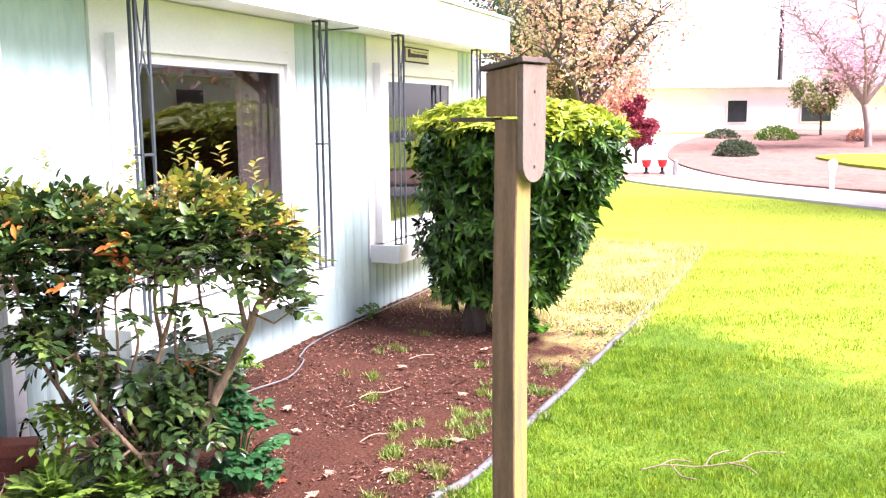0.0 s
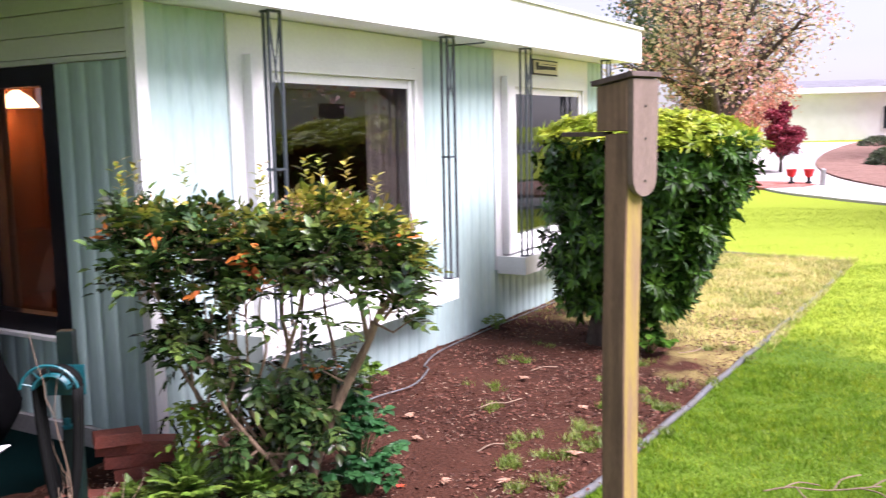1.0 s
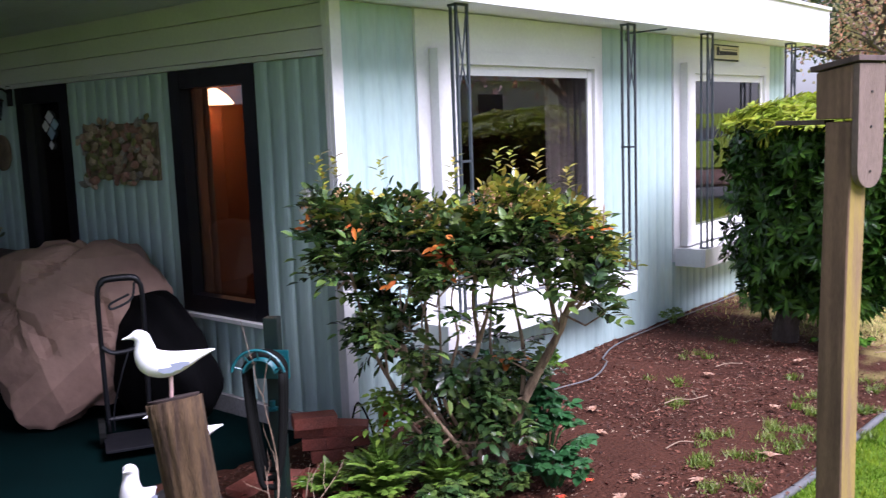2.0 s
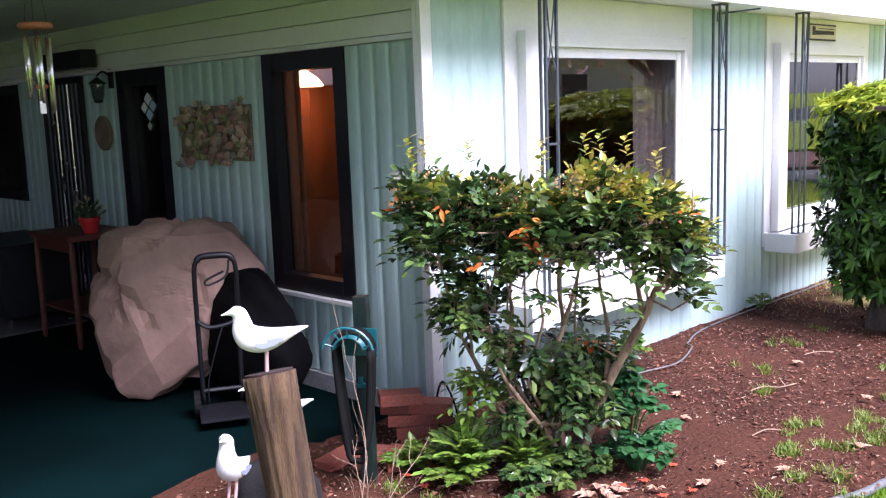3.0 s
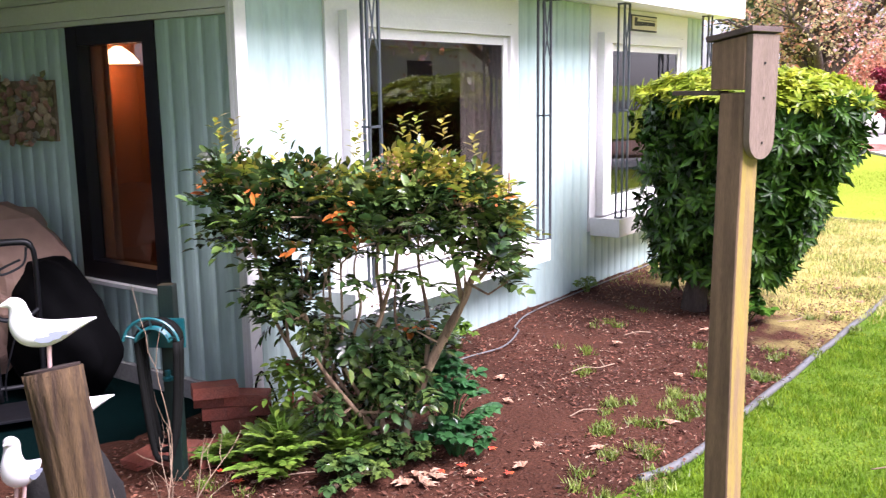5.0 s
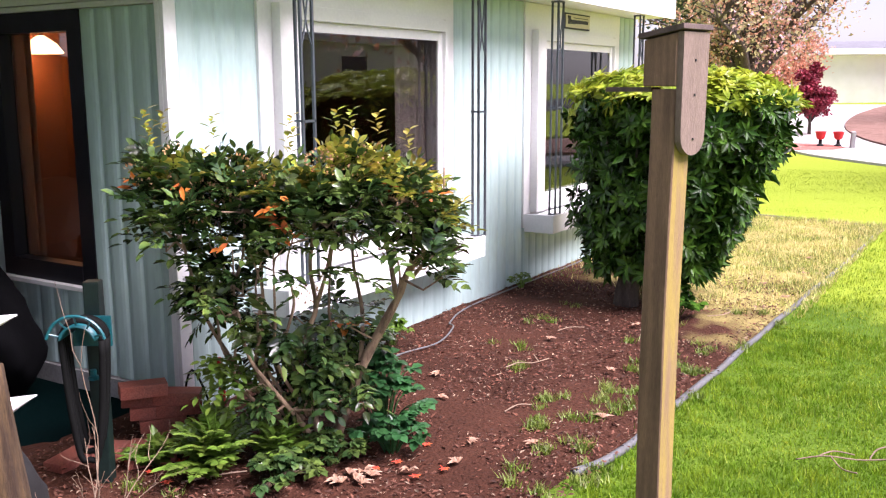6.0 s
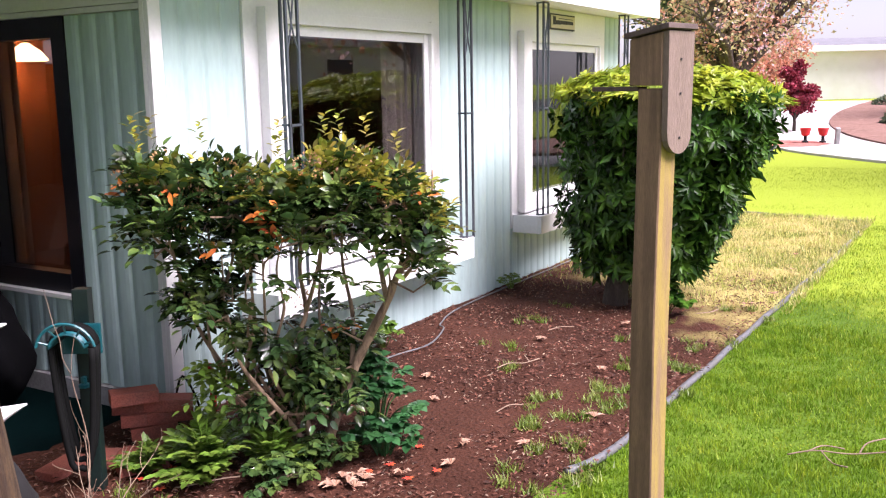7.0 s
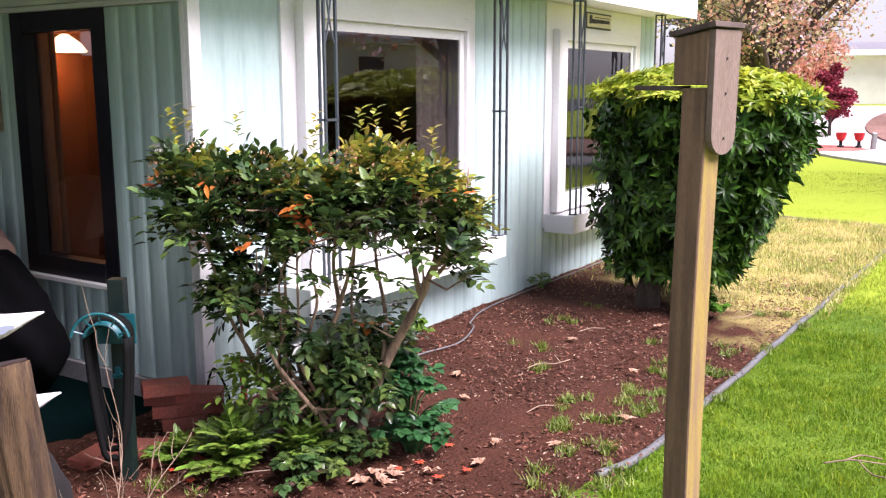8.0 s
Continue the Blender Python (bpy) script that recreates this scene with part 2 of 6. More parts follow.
def raw(name, verts, faces, mat, parent=None, label="", smooth=False):
    me = bpy.data.meshes.new(name)
    me.from_pydata([tuple(v) for v in verts], [], [tuple(f) for f in faces])
    me.materials.append(mat)
    if smooth:
        for p in me.polygons:
            p.use_smooth = True
    return tidy(new(name, me), name, parent, label)


def thing(name, m, label, category, group="", kind=""):
    ob = new(name)
    ob.empty_display_size = 0.1
    ob.matrix_world = m
    return tagged(ob, label, category, group, kind)


def box(x0, x1, y0, y1, z0, z1, bevel=0.0, bm=None, m=None):
    """A box between the limits; returns its bmesh."""
    bm = bm or bmesh.new()
    got = bmesh.ops.create_cube(bm, size=1)["verts"]
    t = Matrix.Translation(((x0 + x1) / 2, (y0 + y1) / 2, (z0 + z1) / 2)) @ Matrix.Diagonal((x1 - x0, y1 - y0, z1 - z0, 1))
    bmesh.ops.transform(bm, matrix=(m @ t) if m else t, verts=got)
    if bevel:
        edges = list({e for v in got for e in v.link_edges})
        bmesh.ops.bevel(bm, geom=edges, offset=bevel, segments=2, affect="EDGES", profile=0.7)
    return bm


def tube(points, radii, sides=8, bm=None, cap=True):
    """A tube through the points; radii: one, or one for each point."""
    bm = bm or bmesh.new()
    pts = [Vector(p) for p in points]
    if not isinstance(radii, (list, tuple)):
        radii = [radii] * len(pts)
    rings, side = [], None
    for i, p in enumerate(pts):
        d = (pts[min(i + 1, len(pts) - 1)] - pts[max(i - 1, 0)]).normalized()
        if side is None:
            side = d.orthogonal().normalized()
        side = (side - d * side.dot(d)).normalized()
        up = d.cross(side)
        rings.append([bm.verts.new(p + (side * math.cos(a) + up * math.sin(a)) * radii[i]) for a in (2 * math.pi * k / sides for k in range(sides))])
    for a, b in zip(rings, rings[1:]):
        for k in range(sides):
            bm.faces.new((a[k], a[(k + 1) % sides], b[(k + 1) % sides], b[k]))
    if cap:
        bm.faces.new(rings[0][::-1]), bm.faces.new(rings[-1])
    return bm


def spline(points, steps=6):
    """A smooth line through the points."""
    p = [Vector(q) for q in points]
    out = []
    for i in range(len(p) - 1):
        a, b, c, d = p[max(i - 1, 0)], p[i], p[i + 1], p[min(i + 2, len(p) - 1)]
        for k in range(steps):
            t = k / steps
            out.append(0.5 * ((2 * b) + (c - a) * t + (2 * a - 5 * b + 4 * c - d) * t * t + (3 * b - a - 3 * c + d) * t ** 3))
    return out + [p[-1]]


def lathe(profile, sides=16, bm=None, centre=(0, 0, 0)):
    """Turns (radius, z) pairs round the upright axis."""
    bm = bm or bmesh.new()
    rings = [[bm.verts.new((centre[0] + max(r, 0.0005) * math.cos(a), centre[1] + max(r, 0.0005) * math.sin(a), centre[2] + z)) for a in (2 * math.pi * k / sides for k in range(sides))] for r, z in profile]
    for a, b in zip(rings, rings[1:]):
        for k in range(sides):
            bm.faces.new((a[k], a[(k + 1) % sides], b[(k + 1) % sides], b[k]))
    bm.faces.new(rings[0][::-1]), bm.faces.new(rings[-1])
    return bm


def leaves(name, base, ahead, up, length, width, mat, parent=None, label="", fold=0.18, droop=0.12):
    """Many leaves in one mesh. base, ahead, up: arrays n x 3; length, width: arrays n."""
    base, ahead, up = np.asarray(base, float), np.asarray(ahead, float), np.asarray(up, float)
    ahead = ahead / (np.linalg.norm(ahead, axis=1, keepdims=True) + 1e-9)
    side = np.cross(ahead, up)
    side /= np.linalg.norm(side, axis=1, keepdims=True) + 1e-9
    top = np.cross(side, ahead)
    L, W = np.asarray(length, float)[:, None], np.asarray(width, float)[:, None]
    mid = base + ahead * L * 0.5
    v = np.stack([base, mid - side * W * 0.5 + top * W * fold, mid, mid + side * W * 0.5 + top * W * fold, base + ahead * L - top * L * droop], 1)
    n = len(base)
    f = np.array([(0, 2, 1), (0, 3, 2), (1, 2, 4), (2, 3, 4)])
    faces = (f[None] + 5 * np.arange(n)[:, None, None]).reshape(-1, 3)
    return raw(name, v.reshape(-1, 3).tolist(), faces.tolist(), mat, parent, label)


def oval_leaves(name, base, ahead, up, length, width, mat, parent=None, label="", fold=0.16, droop=0.10):
    """Many oval, slightly folded and drooping blades in one mesh."""
    base, ahead, up = np.asarray(base, float), np.asarray(ahead, float), np.asarray(up, float)
    ahead = ahead / (np.linalg.norm(ahead, axis=1, keepdims=True) + 1e-9)
    side = np.cross(ahead, up)
    side /= np.linalg.norm(side, axis=1, keepdims=True) + 1e-9
    top = np.cross(side, ahead)
    L, W = np.asarray(length, float)[:, None], np.asarray(width, float)[:, None]
    rows = [base]
    for t, w in ((0.28, 0.46), (0.64, 0.42)):
        c = base + ahead * L * t - top * L * droop * t * t
        rows += [c - side * W * w + top * W * fold, c, c + side * W * w + top * W * fold]
    rows.append(base + ahead * L - top * L * droop)
    v = np.stack(rows, 1)
    f = np.array([(0, 2, 1), (0, 3, 2), (1, 2, 5), (1, 5, 4), (2, 3, 6), (2, 6, 5), (4, 5, 7), (5, 6, 7)])
    faces = (f[None] + 8 * np.arange(len(base))[:, None, None]).reshape(-1, 3)
    return raw(name, v.reshape(-1, 3).tolist(), faces.tolist(), mat, parent, label, True)


def pinnate(roots, heads, reach, pairs, blade, rng):
    """Leaflets in pairs along a midrib, with one at its tip: bases, headings, ups and lengths."""
    n = len(roots)
    d = heads / (np.linalg.norm(heads, axis=1, keepdims=True) + 1e-9)
    up = np.array([0, 0, 1.0]) + 0.35 * rand_dirs(rng, n)
    side = np.cross(d, up)
    side /= np.linalg.norm(side, axis=1, keepdims=True) + 1e-9
    top = np.cross(side, d)
    B, D, U, L = [], [], [], []
    for k in range(pairs + 1):
        t = 0.22 + 0.78 * k / pairs
        p = roots + d * reach[:, None] * t - np.array([0, 0, 1.0]) * reach[:, None] * 0.22 * t * t
        size = blade * (1.0 - 0.25 * abs(t - 0.6)) * rng.uniform(0.8, 1.15, n)
        for s in ((-1, 1) if k < pairs else (0,)):
            B.append(p), D.append(side * s + d * (0.55 if s else 1.0) + 0.14 * rand_dirs(rng, n) - top * 0.12), U.append(top + 0.3 * rand_dirs(rng, n)), L.append(size)
    return np.concatenate(B), np.concatenate(D), np.concatenate(U), np.concatenate(L)


def rand_dirs(rng, n):
    d = rng.normal(size=(n, 3))
    return d / np.linalg.norm(d, axis=1, keepdims=True)


# ---- ground ----
def land(x, y):
    """Height of the ground: flat round the house, rising beyond the path."""
    d = max(0.0, x - 19.0)
    return min(0.030 * d, 1.2) + 0.02 * noise.noise(Vector((x * 0.35, y * 0.35, 0)))  * (1 if x > 9 or y < -3 else 0.3)


def sheet(name, xs, ys, mat, lift=0.0, rough=0.0, parent=None):
    verts = [(x, y, land(x, y) + lift + rough * noise.noise(Vector((x * 4, y * 4, 3)))) for x in xs for y in ys]
    ny = len(ys)
    faces = [(i * ny + j, (i + 1) * ny + j, (i + 1) * ny + j + 1, i * ny + j + 1) for i in range(len(xs) - 1) for j in range(ny - 1)]
    return raw(name, verts, faces, mat, parent, smooth=True)


xs = sorted(set([-1200, -400, -120, -40, -15] + [round(-8 + 0.5 * i, 2) for i in range(110)] + [50, 60, 75, 100, 160, 300, 600, 1500]))
ys = sorted(set([-1200, -400, -150, -80, -45, -30, -22] + [round(-18 + 0.5 * i, 2) for i in range(70)] + [20, 26, 34, 50, 80, 150, 400, 1200]))
tagged(sheet("ground", xs, ys, LAWN), "bright green mown lawn reaching to the distance", "ground", kind="structure")

bx = [round(-2.4 + 0.08 * i, 3) for i in range(134)]
EDGE_X, EDGE_Y = (-2.4, 0.3, 0.55, 1.2, 2.34, 3.6, 5.6, 7.4, 8.2), (-1.72, -1.86, -1.93, -1.96, -1.99, -2.02, -2.08, -2.10, -2.09)
bed_verts, bed_faces = [], []
cols = 28
for i, x in enumerate(bx):
    lo = float(np.interp(x, EDGE_X, EDGE_Y)) + 0.015
    for j in range(cols):
        hi = 0.02 if x > -0.04 else 0.3 + 0.05 * math.sin(x * 5)
        y = lo + (hi - lo) * j / (cols - 1)
        if x > 6.2:
            y = lo + (2.6 - lo) * j / (cols - 1)
        edge = min(1.0, j / 2.0) * min(1.0, i / 2.0) * min(1.0, (len(bx) - 1 - i) / 2.0)
        h = 0.006 + edge * (0.022 + 0.02 * noise.noise(Vector((x * 2.2, y * 2.2, 1))) + 0.012 * noise.noise(Vector((x * 9, y * 9, 5))))
        bed_verts.append((x, y, h))
for i in range(len(bx) - 1):
    for j in range(cols - 1):
        a = i * cols + j
        bed_faces.append((a, a + cols, a + cols + 1, a + 1))
tagged(raw("planting_bed", bed_verts, bed_faces, MULCH, smooth=True), "red-brown bark mulch bed turning to dry yellow grass", "planting bed", kind="structure")

# ---- house ----
WALL_END, WALL_DEEP = 5.86, 7.2
W1, W2 = (0.825, 2.236, 0.69, 1.88), (3.785, 5.21, 0.69, 1.88)


def ribbed(a, b, z0, z1, pitch, out, place, name, mat, parent=None, proud=0.014):
    """Vertical ribbed siding from a to b along a wall; place(s, o, z) gives the point at s along, o out from the wall."""
    prof, n = [], max(1, round((b - a) / pitch))
    step = (b - a) / n
    for k in range(n):
        s = a + k * step
        prof += [(s, 0.0), (s + step * 0.05, 0.0), (s + step * 0.16, proud * 0.7), (s + step * 0.32, proud), (s + step * 0.68, proud), (s + step * 0.84, proud * 0.7), (s + step * 0.95, 0.0)]
    prof.append((b, 0.0))
    verts = [place(s, out + o, z) for s, o in prof for z in (z0, z1)] + [place(s, out - 0.012, z) for s in (a, b) for z in (z0, z1)]
    faces = [(2 * i, 2 * i + 2, 2 * i + 3, 2 * i + 1) for i in range(len(prof) - 1)]
    q = 2 * len(prof)
    faces += [(0, 1, q + 1, q), (q - 2, q + 2, q + 3, q - 1), (q, q + 1, q + 3, q + 2)]
    return raw(name, verts, faces, mat, parent)


front = lambda s, o, z: (s, -o, z)
porch = lambda s, o, z: (-o, s, z)

house = thing("house", pose(0, 0, 0), "single-storey mint green and white manufactured home", "house", kind="structure")


def wall_with_holes(name, u0, u1, z0, z1, holes, put, parent):
    """A wall core of the pieces round its openings; put(u0, u1, z0, z1, bm) adds one piece."""
    bm = bmesh.new()
    u = u0
    for a, b, c, d in sorted(holes):
        put(u, a, z0, z1, bm), put(a, b, z0, c, bm), put(a, b, d, z1, bm)
        u = b
    put(u, u1, z0, z1, bm)
    return part(name, bm, WHITE, parent)


wall_with_holes("wall_front", 0.1, WALL_END, 0, 2.2, [W1, W2], lambda a, b, c, d, bm: box(a, b, 0.006, 0.12, c, d, bm=bm), house)
DOOR, WIN3, WIN4 = (0.645, 1.346, 0.605, 1.917), (2.55, 3.19, 0.605, 1.917), (5.1, 5.9, 0.95, 1.9)
wall_with_holes("wall_porch", 0.004, WALL_DEEP, 0, 2.6, [DOOR, WIN3, WIN4], lambda a, b, c, d, bm: box(0.006, 0.098, a, b, c, d, bm=bm), house)
part("wall_back", box(0, WALL_END, WALL_DEEP, WALL_DEEP + 0.1, 0, 2.5), WHITE, house)
part("wall_end", box(WALL_END - 0.1, WALL_END, 0.122, WALL_DEEP - 0.002, 0, 2.5), MINT, house)
# siding of the front, section by section
for a, b in ((0.004, 0.54), (2.434, 3.49), (5.45, WALL_END - 0.01)):
    ribbed(a, b, 0.03, 2.195, 0.125, 0.0, front, "siding_panel", MINT, house)
for a, b in ((0.543, 2.431), (3.493, 5.447)):
    ribbed(a, b, 0.03, 0.46, 0.125, 0.0, front, "siding_panel", MINT, house)
# flat white panels round the windows
for (x0, x1, z0, z1), (a, b) in ((W1, (0.543, 2.431)), (W2, (3.493, 5.447))):
    wall_with_holes("window_surround", a, b, 0.462, 2.195, [(x0, x1, z0, z1)], lambda p, q, c, d, bm: box(p, q, -0.016, 0.004, c, d, bm=bm), house)
# porch wall siding round its openings
SP = [0.032, DOOR[0], DOOR[1], WIN3[0], WIN3[1], WIN4[0], WIN4[1], WALL_DEEP]
for a, b in ((SP[0], SP[1]), (SP[2], SP[3]), (SP[4], SP[5]), (SP[6], SP[7])):
    ribbed(a, b, 0.12, 1.945, 0.125, 0.0, porch, "siding_panel", MINT, house)
for a, b, top in ((DOOR[0], DOOR[1], DOOR[2]), (WIN3[0], WIN3[1], WIN3[2]), (WIN4[0], WIN4[1], WIN4[2])):
    ribbed(a + 0.002, b - 0.002, 0.12, top - 0.003, 0.125, 0.0, porch, "siding_panel", MINT, house)
# white lap boards over the porch wall
for k, (z0, z1) in enumerate(((1.948, 1.975), (1.979, 2.082), (2.086, 2.192), (2.196, 2.298))):
    bm = bmesh.new()
    t = 0.030 if k else 0.042
    v = [bm.verts.new(p) for p in ((-t, 0.032, z0), (-t + 0.016, 0.032, z1), (0.004, 0.032, z1), (0.004, 0.032, z0), (-t, WALL_DEEP, z0), (-t + 0.016, WALL_DEEP, z1), (0.004, WALL_DEEP, z1), (0.004, WALL_DEEP, z0))]
    for q in ((0, 1, 2, 3), (4, 7, 6, 5), (0, 4, 5, 1), (1, 5, 6, 2), (2, 6, 7, 3), (3, 7, 4, 0)):
        bm.faces.new([v[i] for i in q])
    part("lap_board", bm, WHITE, house)
# corner trim and footing
part("corner_trim", box(-0.07, 0.002, -0.028, 0.0, 0.03, 2.198, 0.004), WHITE, house)
part("corner_trim", box(-0.07, 0.0, 0.001, 0.03, 0.03, 2.298, 0.004), WHITE, house)
part("footing", box(-0.03, WALL_END, -0.012, 0.1, -0.1, 0.03), FOOTING, house)
part("footing", box(-0.035, 0.09, 0.1, WALL_DEEP, -0.1, 0.115), FOOTING, house)
# eaves: soffit, fascia, gutter lip, roof
part("soffit", box(-0.02, WALL_END + 0.06, -0.36, 0.12, 2.2, 2.22), WHITE, house)
part("fascia", box(-4.6, WALL_END + 0.06, -0.39, -0.362, 2.185, 2.50, 0.004), WHITE, house)
part("drip_edge", box(-4.61, WALL_END + 0.07, -0.41, -0.36, 2.502, 2.53, 0.004), DIRTY, house)
bm = bmesh.new()
v = [bm.verts.new(p) for p in ((0.0, -0.40, 2.532), (WALL_END + 0.07, -0.40, 2.532), (WALL_END + 0.07, 3.4, 2.95), (0.0, 3.4, 2.95), (WALL_END + 0.07, WALL_DEEP + 0.3, 2.53), (0.0, WALL_DEEP + 0.3, 2.53))]
bm.faces.new((v[0], v[1], v[2], v[3])), bm.faces.new((v[3], v[2], v[4], v[5]))
bmesh.ops.solidify(bm, geom=bm.faces[:], thickness=0.03)
part("roof", bm, DIRTY, house)
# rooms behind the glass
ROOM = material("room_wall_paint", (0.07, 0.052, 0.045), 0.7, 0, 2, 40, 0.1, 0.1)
PANEL = material("wood_panelling", (0.10, 0.04, 0.02), 0.5, 0, 3, 40, 0.2, 0.15, None, (6, 6, 0.5))
AMBERWALL = material("amber_wood_wall", (0.52, 0.20, 0.07), 0.5, 0, 3, 40, 0.2, 0.15, None, (6, 6, 0.5))
CURTAIN = leafy("cream_curtain", (0.78, 0.66, 0.58), (0.70, 0.58, 0.50), 0.9, 0.02, 0.5)
part("floor", box(0.1, WALL_END - 0.1, 0.122, WALL_DEEP, 0.5, 0.55), PANEL, house)
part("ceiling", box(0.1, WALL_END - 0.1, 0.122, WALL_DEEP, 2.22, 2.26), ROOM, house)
part("partition", box(3.1, 3.2, 0.122, 3.598, 0.552, 2.218), PANEL, house)
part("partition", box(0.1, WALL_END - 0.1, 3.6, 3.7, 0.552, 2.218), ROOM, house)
part("partition", box(0.1, 3.098, 2.1, 2.2, 0.552, 2.218), AMBERWALL, house)


def window(name, hole, put, divisions, frame_mat, curtains, glass_at=0.02, wide=0.045, out=0.03):
    """A framed window in a hole (u0, u1, z0, z1); put(u0, u1, o0, o1, z0, z1) makes a box o metres out from the wall."""
    u0, u1, z0, z1 = hole
    w = thing(name, pose(0, 0, 0), "large fixed window with dark reflecting glass", "window", kind="structure")
    for q in ((u0 - 0.03, u0 + wide, z0 - 0.03, z1 + 0.03), (u1 - wide, u1 + 0.03, z0 - 0.03, z1 + 0.03)):
        part("frame_bar", put(q[0], q[1], -0.06, out, q[2], q[3]), frame_mat, w)
    part("frame_bar", put(u0 + wide, u1 - wide, -0.06, out - 0.003, z1 - wide, z1 + 0.03), frame_mat, w)
    part("frame_bar", put(u0 + wide, u1 - wide, -0.06, out + 0.006, z0 - 0.03, z0 + wide), frame_mat, w)
    cuts = [u0 + wide] + [u0 + (u1 - u0) * k / divisions for k in range(1, divisions)] + [u1 - wide]
    for a in cuts[1:-1]:
        part("mullion", put(a - 0.02, a + 0.02, -0.05, out - 0.006, z0 + wide, z1 - wide), frame_mat, w)
    pane = part("pane", put(u0 + wide - 0.01, u1 - wide + 0.01, glass_at - 0.004, glass_at, z0 + wide - 0.01, z1 - wide + 0.01), GLASS, w)
    pane.visible_shadow = False
    for a, b in curtains:
        k = max(6, int((b - a) / 0.012))
        verts, faces = [], []
        for i in range(k + 1):
            s = a + (b - a) * i / k
            o = -0.10 + 0.025 * math.sin(i * 0.85) + 0.008 * math.sin(i * 2.1)
            for z in (z0 - 0.1, z1 + 0.1):
                bmv = put(s, s + 0.001, o, o + 0.001, z, z + 0.001)
                bmv.verts.ensure_lookup_table()
                verts.append(tuple(bmv.verts[0].co))
                bmv.free()
        faces = [(2 * i, 2 * i + 2, 2 * i + 3, 2 * i + 1) for i in range(k)]
        raw("curtain", verts, faces, CURTAIN, w, "pleated cream curtain", True)
    return w


put_front = lambda a, b, o0, o1, c, d: box(a, b, -o1, -o0, c, d)
put_porch = lambda a, b, o0, o1, c, d: box(-o1, -o0, a, b, c, d)
window("window_1", W1, put_front, 1, WHITE, [(1.90, 2.22)], 0.02, 0.02, 0.03)
window("window_2", W2, put_front, 1, WHITE, [], 0.02, 0.02, 0.03)
window("window_3", DOOR, put_porch, 1, BROWNFRAME, [(1.17, 1.44)], -0.05, 0.07, 0.02)
window("window_4", WIN3, put_porch, 1, BROWNFRAME, [], -0.04, 0.08, 0.02)
window("window_5", WIN4, put_porch, 1, BROWNFRAME, [], -0.02, 0.05, 0.02)
# proud casing and head trim round the front windows
for x0, x1, z0, z1 in (W1, W2):
    part("window_casing", box(x0 - 0.18, x0 - 0.034, -0.075, -0.017, 0.575, 1.995, 0.003), WHITE, house)
    part("window_casing", box(x1 + 0.034, x1 + 0.06, -0.055, -0.017, 0.575, 1.995, 0.003), WHITE, house)
    part("window_casing", box(x0 - 0.032, x1 + 0.032, -0.06, -0.017, 1.918, 1.99, 0.003), WHITE, house)
    part("window_casing", box(x0 - 0.032, x1 + 0.032, -0.055, -0.017, 0.575, 0.657, 0.003), WHITE, house)

# ---- planter sills and iron posts ----
def planter_sill(x0, x1):
    s = thing("planter_box", pose(x0, 0, 0.432), "white painted box sill fixed below a window", "planter box", "boxes below the windows")
    part("front_board", box(0, x1 - x0, -0.27, -0.245, 0, 0.142, 0.003), WHITE, s)
    part("side_board", box(0, 0.022, -0.244, -0.018, 0, 0.140, 0.003), WHITE, s)
    part("side_board", box(x1 - x0 - 0.022, x1 - x0, -0.244, -0.018, 0, 0.140, 0.003), WHITE, s)
    part("top_board", box(0.023, x1 - x0 - 0.023, -0.244, -0.077, 0.112, 0.134, 0.003), WHITE, s)
    part("bottom_board", box(0.023, x1 - x0 - 0.023, -0.244, -0.018, 0.002, 0.02), WHITE, s)


planter_sill(0.42, 2.424)
planter_sill(3.503, 5.42)


def iron_post(x):
    p = thing("iron_post", pose(x, -0.222, 0.567), "slender grey wrought iron porch post of three bars", "post", "iron posts under the eaves")
    h = 2.2 - 0.567
    for bx_, by_ in ((-0.045, -0.03), (0.045, -0.03), (0.0, 0.04)):
        part("bar", box(bx_ - 0.007, bx_ + 0.007, by_ - 0.007, by_ + 0.007, 0.0, h, 0.002), IRON, p)
    for z in (0.0, 0.83, h - 0.012):
        bm = box(-0.052, 0.052, -0.037, -0.023, z, z + 0.012)
        box(-0.05, -0.036, -0.03, 0.04, z, z + 0.012, bm=bm, m=pose(0.022, 0, 0, 0, 0, 0))
        part("tie_bar", bm, IRON, p)
    # pair of scroll bars crossing near the top
    for sgn in (-1, 1):
        pts = spline([(sgn * 0.04, -0.03, h - 0.02), (sgn * 0.012, -0.028, h - 0.22), (-sgn * 0.010, -0.028, h - 0.34), (-sgn * 0.036, -0.03, h - 0.42)], 5)
        part("scroll", tube(pts, 0.005, 6), IRON, p)
    return p


for x in (0.633, 2.402, 3.618, 5.388):
    iron_post(x)

# ---- porch: roof, unseen light-blocking walls, floor ----
porch_roof = thing("porch_roof", pose(0, 0, 0), "flat porch roof with a pale painted ceiling", "roof", kind="structure")
for k in range(10):
    a = -4.55 + k * 0.4525
    part("ceiling_panel", box(a, a + 0.4495, -0.36, 7.3, 2.3, 2.34, 0.003), CEIL, porch_roof)
part("roof_sheet", box(-4.6, -0.005, -0.36, 7.3, 2.345, 2.50), DIRTY, porch_roof)
# unseen side and end walls, added to keep light out of the porch
DARKSIDE = material("blocker_brown", (0.07, 0.05, 0.04), 0.8, 0, 3, 50, 0.2, 0.3, None, (6, 6, 0.5))
tagged(part("wall_side", box(-4.7, -4.6, -0.36, 7.3, 0, 1.95), DARKSIDE), "added dark brown wall blocking light on the open porch side", "wall", kind="structure")
